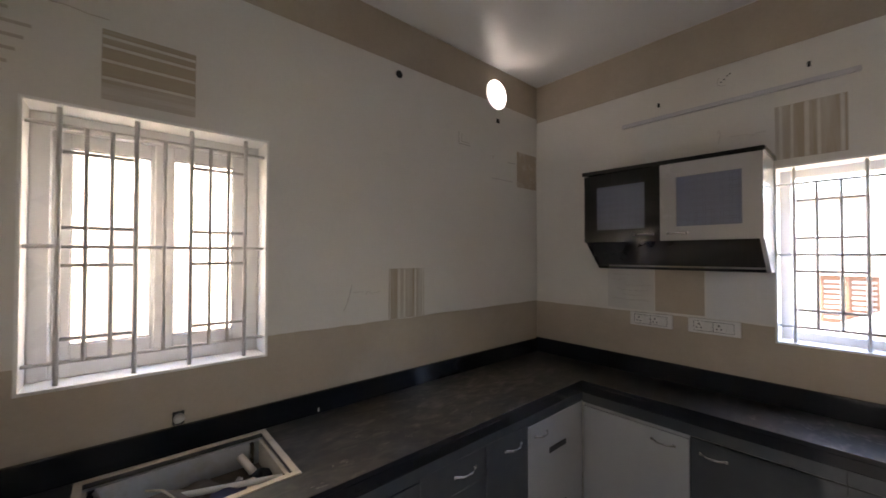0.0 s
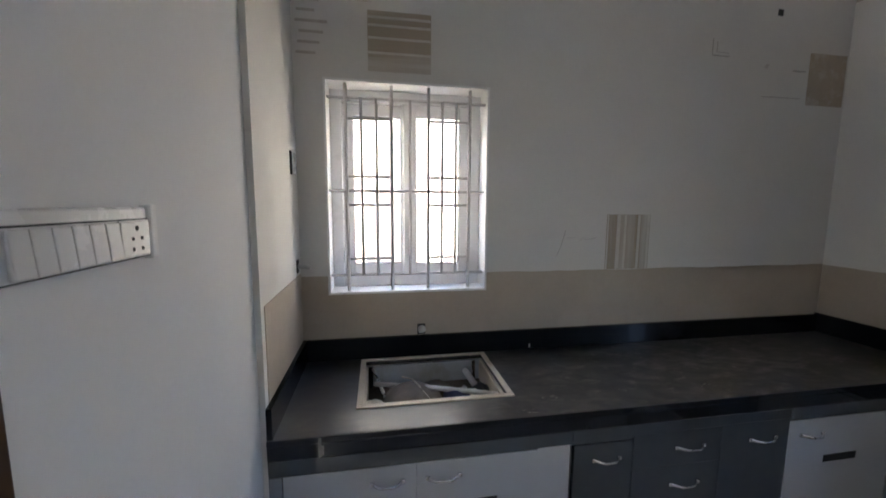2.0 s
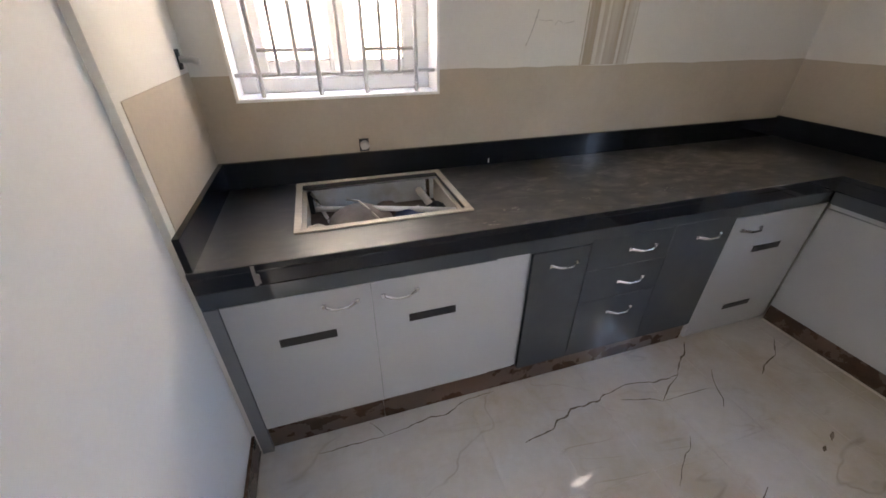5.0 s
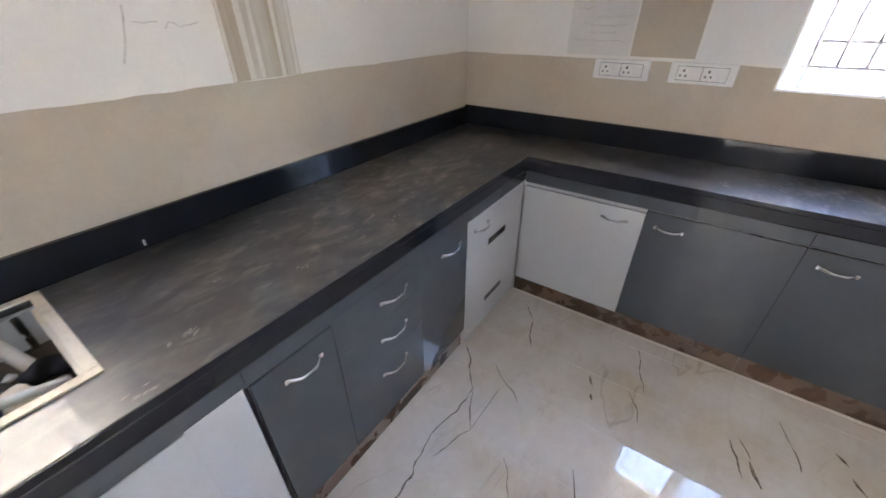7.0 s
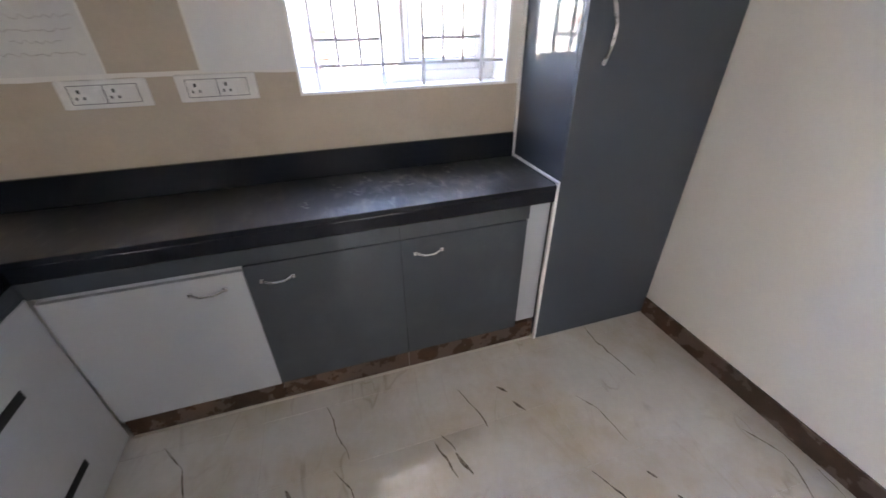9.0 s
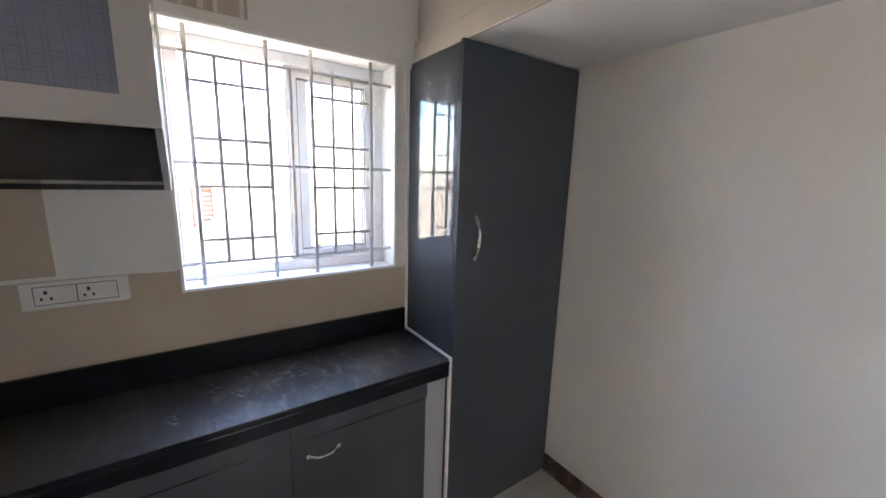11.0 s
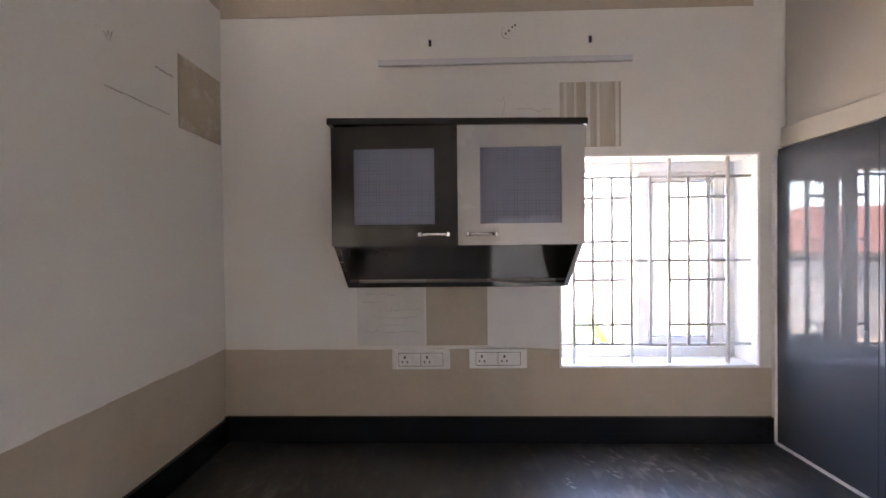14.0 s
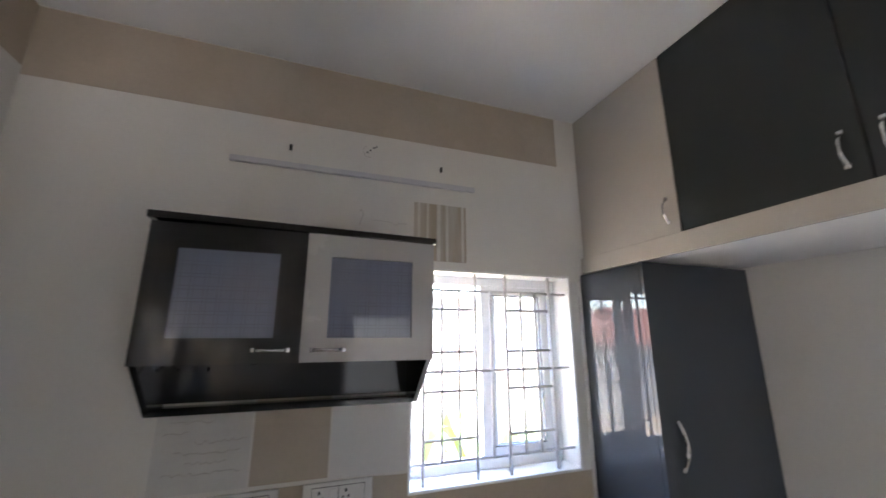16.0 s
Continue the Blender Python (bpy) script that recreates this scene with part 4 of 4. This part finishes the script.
part("niche_lining", side_profile(W - 0.0195, W - 0.0182), BLACKGLOSS, WC)
part("back_panel", boxed(0.018, W - 0.0196, D - 0.012, D, 0.012, H1 - 0.001), BLACKGLOSS, WC, "glossy black back panel")
part("shelf", boxed(0.018, W - 0.0196, 0.021, D - 0.012, H0, H0 + 0.018), BLACKGLOSS, WC)
part("bottom", boxed(0.018, W - 0.0196, 0.205, D - 0.012, -0.012, 0.004, 0.001), BLACKGLOSS, WC)
bm = boxed(-0.012, W + 0.010, -0.010, D, H1 + 0.006, H1 + 0.030, 0.003)
for v in bm.verts:
    v.co.z -= 0.014 * v.co.x / W          # hung slightly out of level
part("top", bm, WENGE, WC, "dark cornice board")
part("front_rail", boxed(0.018, W - 0.0196, 0.203, 0.2045, -0.012, 0.004), BLACKGLOSS, WC)
for a, b, mat, hu, lab in ((0.0, 0.461, WENGE, 0.375, "dark wenge frame door"), (0.463, W, LIGHTGREY, 0.551, "light grey frame door")):
    z0_, z1_, s1 = H0 - 0.002, H1 - 0.002, 0.082
    t1, b1 = 0.080, 0.078
    bm = grid_solid([a, a + s1, b - s1, b], [z0_, z0_ + b1, z1_ - t1, z1_], lambda i, j: (i, j) != (1, 1), lambda u, v, d: Vector((u, d, v)), 0.0, 0.019)
    d_ = part("door", bm, mat, WC, lab)
    part("pane", boxed(a + s1, b - s1, 0.010, 0.014, z0_ + b1, z1_ - t1), ETCHED, d_, "grey etched glass pane")
    bow_handle(d_, hu, z0_ + 0.040, 0.10, 0.0, CHROME)

# ---------------------------------------------------------------- switches, sockets, small fittings
def socket_plate(m, label):
    root = thing("socket_plate", m, label, "socket", "socket plates")
    part("plate", boxed(-0.131, 0.131, -0.012, 0.0, -0.045, 0.045, 0.004), SWITCH, root)
    for s in (-1, 1):
        c = s * 0.05
        part("module", boxed(c - 0.0485, c + 0.0485, -0.0145, -0.0122, -0.028, 0.028, 0.001), SWITCH, root)
        f_ = bmesh.new()
        for g in ((c - 0.0505, c - 0.049, -0.0295, 0.0295), (c + 0.049, c + 0.0505, -0.0295, 0.0295), (c - 0.049, c + 0.049, -0.030, -0.0285), (c - 0.049, c + 0.049, 0.0285, 0.030)):
            box(f_, g[0], g[1], -0.0138, -0.0118, g[2], g[3])
        part("gap_line", f_, HOLE, root)
        f_ = bmesh.new()
        for hx_, hz_, r_ in ((c - 0.022, 0.011, 0.0042), (c - 0.033, -0.010, 0.0032), (c - 0.011, -0.010, 0.0032)):
            box(f_, hx_ - r_, hx_ + r_, -0.0152, -0.0144, hz_ - r_ * 1.4, hz_ + r_ * 1.4)
        part("socket_hole", f_, HOLE, root)
        part("rocker", boxed(c + 0.014, c + 0.042, -0.0185, -0.0146, -0.022, 0.022, 0.002), SWITCH, root)
socket_plate(EAST @ pose(-1.195, 0, 1.237), "white double socket plate with switches on tan wall")
socket_plate(EAST @ pose(-0.848, 0, 1.240), "white double socket plate with switches on tan wall")

sb = thing("switchboard", Matrix(((0, -1, 0, XR), (1, 0, 0, 0.822), (0, 0, 1, 1.583), (0, 0, 0, 1))), "white switchboard with six rocker switches and a socket", "switchboard")
part("plate", boxed(-0.146, 0.121, -0.013, 0.0, -0.040, 0.040, 0.004), SWITCH, sb)
part("end_rim", boxed(0.1213, 0.139, -0.019, 0.0, -0.045, 0.045, 0.004), REVEAL, sb, "glossy white end rim")
part("gap_line", boxed(-0.139, 0.120, -0.0145, -0.0132, -0.0395, 0.0225, 0.001), HOLE, sb)
part("inner_frame", boxed(-0.136, 0.117, -0.0155, -0.0146, -0.0372, 0.0202, 0.0003), SWITCH, sb)
for k in range(6):
    u = -0.112 + k * 0.0285
    bm = boxed(u - 0.0138, u + 0.0138, -0.0225, -0.0157, -0.0355, 0.0185, 0.002)
    for v in bm.verts:
        if v.co.z > -0.0085:
            v.co.y += 0.004 * (1 if v.co.y < -0.02 else 0)
    part("rocker", bm, SWITCH, sb)
part("module_gap", boxed(0.0445, 0.0460, -0.0170, -0.0156, -0.037, 0.020), HOLE, sb)
part("socket_module", boxed(0.0475, 0.115, -0.0185, -0.0157, -0.0355, 0.0185, 0.002), SWITCH, sb)
for hx_, hz_, hr_ in ((0.075, 0.016, 0.0042), (0.064, 0.0, 0.0033), (0.086, 0.0, 0.0033), (0.064, -0.016, 0.0033), (0.086, -0.016, 0.0033)):
    part("socket_hole", tube(bmesh.new(), [(hx_ + 0.008, -0.0180, hz_ - 0.008), (hx_ + 0.008, -0.0190, hz_ - 0.008)], hr_, 12), HOLE, sb)

single("pipe_stub", tube(bmesh.new(), [(XW, 2.03, 1.345), (XW + 0.04, 2.03, 1.344), (XW + 0.058, 2.03, 1.336)], 0.0105, 10), PVC, "short white water pipe stub in the wall", "pipe", smooth=True)
single("pipe_collar", boxed(XW, XW + 0.004, 2.012, 2.048, 1.315, 1.375, 0.001), HOLE, "dark hole round the pipe stub", "hole")
sw = thing("switch_box", pose(XW, 2.0, 1.805), "small white switch plate with dark edge", "switch")
part("plate", boxed(0.0005, 0.012, -0.035, 0.040, -0.045, 0.045, 0.003), SWITCH, sw)
part("edge", boxed(0.0004, 0.009, -0.043, -0.0352, -0.05, 0.05, 0.001), HOLE, sw)
# tap connection above the upstand
tap = thing("tap_connection", NORTH @ pose(0.360, 0, 1.005), "open tap connection with white plug in dark recess", "tap connection")
# raised near-black plate; its colour holds the shadow of the recess
part("recess", boxed(-0.022, 0.019, -0.003, -0.0002, -0.033, 0.022, 0.001), HOLE, tap)
part("plug", tube(bmesh.new(), [(0, -0.003, -0.004), (0, -0.022, -0.006), (0.002, -0.026, -0.012)], 0.0185, 12), PVC, tap, smooth=True)
# holes and marks high on the north wall
def wall_hole(m, r, label, square=False):
    bm_ = boxed(-r, r, -0.003, -0.0002, -r, r, 0.0008) if square else tube(bmesh.new(), [(0, -0.0002, 0), (0, -0.003, 0)], r, 18)
    return single("wall_hole", bm_, HOLE, label, "hole", m)
wall_hole(NORTH @ pose(1.437, 0, 2.762), 0.023, "round dark conduit hole in white wall")
wall_hole(NORTH @ pose(2.348, 0, 2.694), 0.017, "small square dark hole under the round lamp", True)
bm = bmesh.new()
for a in ((1.934, 1.938, 2.445, 2.527), (1.938, 2.045, 2.441, 2.446), (1.962, 1.965, 2.462, 2.515), (1.965, 2.04, 2.459, 2.462)):
    box(bm, a[0], a[1], -0.002, -0.0003, a[2], a[3])
part("blank_plate_edge", bm, PENCIL, wall_north, "edge of a painted-over switch plate")
for u in (1.139, 0.427):
    single("screw", boxed(-u - 0.006, -u + 0.006, -0.008, -0.0002, 2.645, 2.672, 0.001), HOLE, "dark screw remaining in the bare wall", "screw", EAST, "screws")
single("conduit_strip", boxed(-1.372, -0.246, -0.018, -0.0003, 2.556, 2.582, 0.003), CONDUIT, "white conduit strip painted over on the wall", "conduit", EAST)
bm = bmesh.new()
for du, dz in ((-0.004, 0.0), (0.012, 0.016), (-0.018, -0.012), (0.024, 0.024)):
    box(bm, -0.782 + du - 0.0035, -0.782 + du + 0.0035, -0.003, -0.0003, 2.706 + dz - 0.0035, 2.706 + dz + 0.0035)
part("screw_holes", bm, HOLE, wall_east)
bm = tube(bmesh.new(), [(-0.79 + 0.03 * math.cos(a), -0.0012, 2.70 + 0.03 * math.sin(a)) for a in [2.2 + k * 0.35 for k in range(9)]], 0.0011, 6)
part("round_mark", bm, PENCIL, wall_east)

# pencil scribbles on the plaster
def scribble(parent, u0_, u1_, z, h, seed, r=0.0011, y=-0.0012):
    rnd_ = random.Random(seed)
    n_ = max(6, int((u1_ - u0_) / 0.012))
    pts_ = [(u0_ + (u1_ - u0_) * k / n_, y, z + h * (rnd_.random() - 0.5)) for k in range(n_ + 1)]
    part("pencil_writing", tube(bmesh.new(), pts_, r, 5), PENCIL, parent)
scribble(wall_north, 1.215, 1.31, 1.452, 0.022, 1)
part("pencil_writing", tube(bmesh.new(), [(1.085, -0.0012, 1.365), (1.105, -0.0012, 1.41), (1.125, -0.0012, 1.475), (1.13, -0.0012, 1.50)], 0.0018, 5), PENCIL, wall_north)
scribble(wall_north, 1.14, 1.20, 1.46, 0.004, 2)
scribble(wall_north, 2.275, 2.535, 2.248, 0.003, 4, 0.0022)
scribble(wall_north, 2.470, 2.555, 2.396, 0.005, 8, 0.0026)
scribble(wall_north, 2.275, 2.305, 2.410, 0.035, 9, 0.0016)
part("pencil_writing", tube(bmesh.new(), [(-0.825, -0.0012, 2.39), (-0.812, -0.0012, 2.41), (-0.805, -0.0012, 2.38), (-0.82, -0.0012, 2.33)], 0.0013, 5), PENCIL, wall_east)
scribble(wall_east, -0.76, -0.71, 2.358, 0.003, 5)
scribble(wall_east, -0.70, -0.60, 2.352, 0.020, 6)
for k, (a, b) in enumerate(((-1.44, -1.30), (-1.46, -1.38), (-1.36, -1.19), (-1.42, -1.21), (-1.38, -1.25), (-1.45, -1.20))):
    scribble(wall_east, a, b, 1.53 - 0.034 * k, 0.014, 20 + k, 0.0012, -0.0031)

# ---------------------------------------------------------------- skirting
sk = single("baseboard", boxed(XR + 0.02, 2.424, YS + 0.0005, YS + 0.012, 0.0, 0.105, 0.002), PLINTH, "dark brown stone skirting along white wall", "skirting", kind="structure")
single("baseboard", boxed(XR + 0.0005, XR + 0.012, DOOR_Y1 + 0.076, YSTEP - 0.001, 0.0, 0.105, 0.002), PLINTH, "dark brown stone skirting along white wall", "skirting", kind="structure")

# ---------------------------------------------------------------- outside
single("ground", boxed(-300, 300, -300, 300, -3.6, -3.3), GROUNDM, "dry earth and grass around the houses", "ground", kind="structure")

house = thing("neighbour_house", pose(9.6, 1.0, -3.3), "cream neighbouring house with flat roof and wooden louvred window", "house")
us, zs = [-7, -0.87, -0.17, 2.6], [0, 3.78, 4.62, 5.95]
part("wall", grid_solid(us, zs, lambda i, j: not (i == 1 and j == 1), lambda u, v, d: Vector((d, u, v)), 0.0, 0.25), WHITEOUT, house)
part("wall", boxed(0.25, 7, -7, 2.6, 0, 5.9), WHITEOUT, house)
part("parapet", boxed(-0.12, 0.3, -7.1, 2.7, 5.95, 6.08, 0.01), WHITEOUT, house)
lw = part("window", boxed(0.12, 0.16, -0.87, -0.17, 3.78, 4.62), LOUVRE, house, "orange-brown wooden louvred window")
for k in range(2):
    a = -0.84 + 0.34 * k
    for q in range(8):
        part("slat", boxed(0.085, 0.125, a, a + 0.28, 3.86 + q * 0.09, 3.90 + q * 0.09), WHITEOUT, lw)
for a in (-0.87, -0.52, -0.20):
    part("frame", boxed(0.05, 0.13, a, a + 0.035, 3.78, 4.62), LOUVRE, lw)
bm = bmesh.new()
vs = [bm.verts.new(c) for c in ((-1.9, -2.2, 4.75), (-0.05, -2.2, 4.75), (-0.05, 0.1, 3.55), (-1.9, 0.1, 3.55), (-1.9, -2.2, 4.63), (-0.05, -2.2, 4.63), (-0.05, 0.1, 3.43), (-1.9, 0.1, 3.43))]
for f in ((0, 1, 2, 3), (7, 6, 5, 4), (0, 4, 5, 1), (1, 5, 6, 2), (2, 6, 7, 3), (3, 7, 4, 0)):
    bm.faces.new([vs[k] for k in f])
part("stair_slab", bm, WHITEOUT, house, "sloping white stair slab")

north_house = thing("side_house", pose(0.0, 5.2, -3.3), "cream plastered neighbouring house close to the window", "house")
part("wall", boxed(-5, 7, 0, 4, 0, 9.0), CREAMOUT, north_house)
part("parapet", boxed(-5.1, 7.1, -0.05, 0.2, 9.0, 9.1, 0.01), CREAMOUT, north_house)

# added block whose slope draws the diagonal edge of shade on the wall
bm = bmesh.new()
outline = ((-0.9, 0.0), (-0.02, 0.0), (0.0, 4.77), (0.42, 6.05), (-0.9, 6.05))
front, back = [bm.verts.new((x, -0.9, z)) for x, z in outline], [bm.verts.new((x, -0.001, z)) for x, z in outline]
bm.faces.new(front); bm.faces.new(back[::-1])
for k in range(len(outline)):
    n = (k + 1) % len(outline)
    bm.faces.new((front[k], back[k], back[n], front[n]))
part("shade_block", bm, CREAMOUT, north_house, "cream block with sloping edge, added for the wall's diagonal shade")

far = thing("red_roof_house", pose(21.0, 22.5, -3.3), "white house with red clay tile roof", "house")
part("wall", boxed(0, 7, -5, 4, 0, 4.6), WHITEOUT, far)
bm = bmesh.new()
vs = [bm.verts.new(c) for c in ((-0.5, -5.5, 4.5), (7.5, -5.5, 4.5), (7.5, 4.5, 4.5), (-0.5, 4.5, 4.5), (3.5, -3.0, 7.2), (3.5, 2.0, 7.2))]
for f in ((0, 1, 4), (1, 2, 5, 4), (2, 3, 5), (3, 0, 4, 5), (0, 3, 2, 1)):
    bm.faces.new([vs[k] for k in f])
part("roof", bm, ROOFTILE, far)

def banana(m, seed, n=8, height=1.8):
    rnd_ = random.Random(seed)
    root = thing("banana_plant", m, "banana plant with broad yellow-green leaves", "plant", "banana plants")
    part("trunk", tube(bmesh.new(), [(0, 0, 0), (0.02, 0.01, height * 0.5), (0.0, 0.03, height)], 0.11, 12), BARK, root, smooth=True)
    for k in range(n):
        a0 = 2 * math.pi * k / n + rnd_.random() * 0.5
        ln, lift, wd = 1.2 + rnd_.random() * 0.6, 0.7 + rnd_.random() * 0.7, 0.16 + rnd_.random() * 0.06
        bm_ = bmesh.new()
        rows_ = []
        for q in range(13):
            s_ = q / 12
            rad, zz = ln * s_ * (1 - 0.25 * s_), height - 0.1 + lift * math.sin(s_ * 2.3) * 1.2 - s_ * s_ * 0.5
            ww = wd * math.sin(math.pi * min(1, s_ * 0.93 + 0.05)) ** 0.6 if s_ > 0.12 else 0.02
            c_ = Vector((rad * math.cos(a0), rad * math.sin(a0), zz))
            sd = Vector((-math.sin(a0), math.cos(a0), 0))
            rows_.append([bm_.verts.new(c_ + sd * ww + Vector((0, 0, 0.05 * ww / wd))), bm_.verts.new(c_), bm_.verts.new(c_ - sd * ww + Vector((0, 0, 0.05 * ww / wd)))])
        for ra, rb in zip(rows_, rows_[1:]):
            for j_ in (0, 1):
                bm_.faces.new((ra[j_], ra[j_ + 1], rb[j_ + 1], rb[j_]))
        part("leaf", bm_, LEAFM, root, smooth=True)
    return root
banana(pose(6.3, -1.4, -3.3), 1, height=2.7)
banana(pose(6.9, 0.5, -3.3), 2, height=2.2)

# ---------------------------------------------------------------- floor: marble tiles and their veins
floor = single("floor", boxed(XR - 0.2, XE + 0.1, YS - 0.1, YN + 0.1, -0.10, -0.0015), JOINT, "cream marble tile floor with dark veins", "floor", kind="structure")
TW_, TL_ = 0.2855, 1.2
x_start, y_start = 2.060 - 9 * TW_, -0.248 - TL_
tile_meshes = {}
for i in range(12):
    for j in range(3):
        a, b = x_start + i * TW_, x_start + (i + 1) * TW_
        c, d = y_start + j * TL_, y_start + (j + 1) * TL_
        a, b, c, d = max(a, XR - 0.2), min(b, XE), max(c, YS), min(d, 1.56)
        if b - a < 0.02 or d - c < 0.02:
            continue
        key = (round(b - a, 4), round(d - c, 4))
        if key not in tile_meshes:
            tile_meshes[key] = finish("tile", boxed(0.0005, key[0] - 0.0005, 0.0005, key[1] - 0.0005, -0.009, 0.0, 0.0006, 1), MARBLE)
        tile = new("tile", tile_meshes[key])
        tile.parent = floor
        tile.location = (a, c, 0)


def vein(x0_, y0_, x1_, y1_, width, seed, wobble=0.10):
    """A dark crack-like vein wandering from one point to another."""
    rnd_ = random.Random(seed)
    a, b = Vector((x0_, y0_, 0)), Vector((x1_, y1_, 0))
    ln = (b - a).length
    n_ = max(5, int(ln / 0.018))
    side = Vector((-(b - a).y, (b - a).x, 0)).normalized()
    bm_ = bmesh.new()
    prev = None
    for k in range(n_ + 1):
        s_ = k / n_
        env = math.sin(math.pi * s_)
        off = env * ln * wobble * (noise.noise(Vector((seed * 7.3, s_ * ln * 5, 0))) * 1.2 + 0.35 * noise.noise(Vector((seed * 3.1, s_ * ln * 26, 4))))
        w_ = width * (0.35 + 0.65 * env) * (0.55 + 0.9 * rnd_.random())
        p_ = a.lerp(b, s_) + side * off
        cur = (bm_.verts.new(p_ + side * w_ / 2 + Vector((0, 0, 0.0006))), bm_.verts.new(p_ - side * w_ / 2 + Vector((0, 0, 0.0006))))
        if prev:
            bm_.faces.new((prev[0], prev[1], cur[1], cur[0]))
        prev = cur
    part("vein", bm_, VEIN, floor)


VEINS_NORTH = [
    (1.866, 1.448, 1.656, 1.284, 0.010), (1.656, 1.284, 1.364, 1.313, 0.008), (1.364, 1.313, 0.788, 1.197, 0.010),
    (1.656, 1.284, 1.472, 1.187, 0.007), (1.472, 1.187, 1.30, 1.25, 0.005), (1.472, 1.187, 1.72, 1.18, 0.004), (0.767, 1.461, 0.253, 1.394, 0.007),
    (0.253, 1.394, -0.014, 1.395, 0.006), (0.253, 1.394, 0.20, 1.47, 0.004), (2.354, 1.325, 2.24, 1.236, 0.006), (2.24, 1.236, 2.051, 1.166, 0.009),
    (1.840, 1.260, 1.703, 1.081, 0.006), (2.037, 0.859, 1.988, 0.833, 0.015), (1.938, 0.826, 1.905, 0.811, 0.014), (2.051, 0.685, 1.907, 0.62, 0.006),
    (1.560, 0.782, 1.40, 0.70, 0.007), (2.342, 0.698, 2.083, 0.628, 0.007),
]
VEINS_SOUTH = [
    (2.254, 0.126, 2.147, 0.089, 0.007), (2.147, 0.089, 2.038, 0.067, 0.008), (2.211, -0.05, 2.169, -0.085, 0.014), (2.119, -0.087, 2.061, -0.12, 0.016),
    (2.056, -0.367, 1.965, -0.421, 0.006), (1.965, -0.421, 1.812, -0.439, 0.005), (1.694, -0.425, 1.662, -0.444, 0.013), (1.594, -0.467, 1.549, -0.49, 0.016),
    (1.757, -0.231, 1.552, -0.324, 0.009), (1.707, -0.918, 1.584, -0.973, 0.008), (1.584, -0.973, 1.428, -0.9, 0.009), (1.428, -0.9, 1.222, -0.978, 0.008),
    (1.508, -1.032, 1.412, -1.019, 0.006), (1.412, -1.019, 1.337, -0.945, 0.005), (2.435, -0.669, 2.065, -0.70, 0.009), (1.459, -0.527, 1.411, -0.57, 0.018),
]
VEINS_MIDDLE = [
    (2.042, 0.295, 1.886, 0.251, 0.009), (1.979, 0.229, 1.882, 0.192, 0.016), (2.065, 0.262, 1.988, 0.225, 0.006),
    (1.30, 0.50, 1.05, 0.30, 0.007), (1.45, 1.02, 1.25, 0.88, 0.005), (0.60, 0.95, 0.30, 0.80, 0.006),
]
for k, (a, b, c, d, w_) in enumerate(VEINS_NORTH + VEINS_SOUTH + VEINS_MIDDLE):
    vein(a, b, c, d, w_ * 0.72, k + 1)
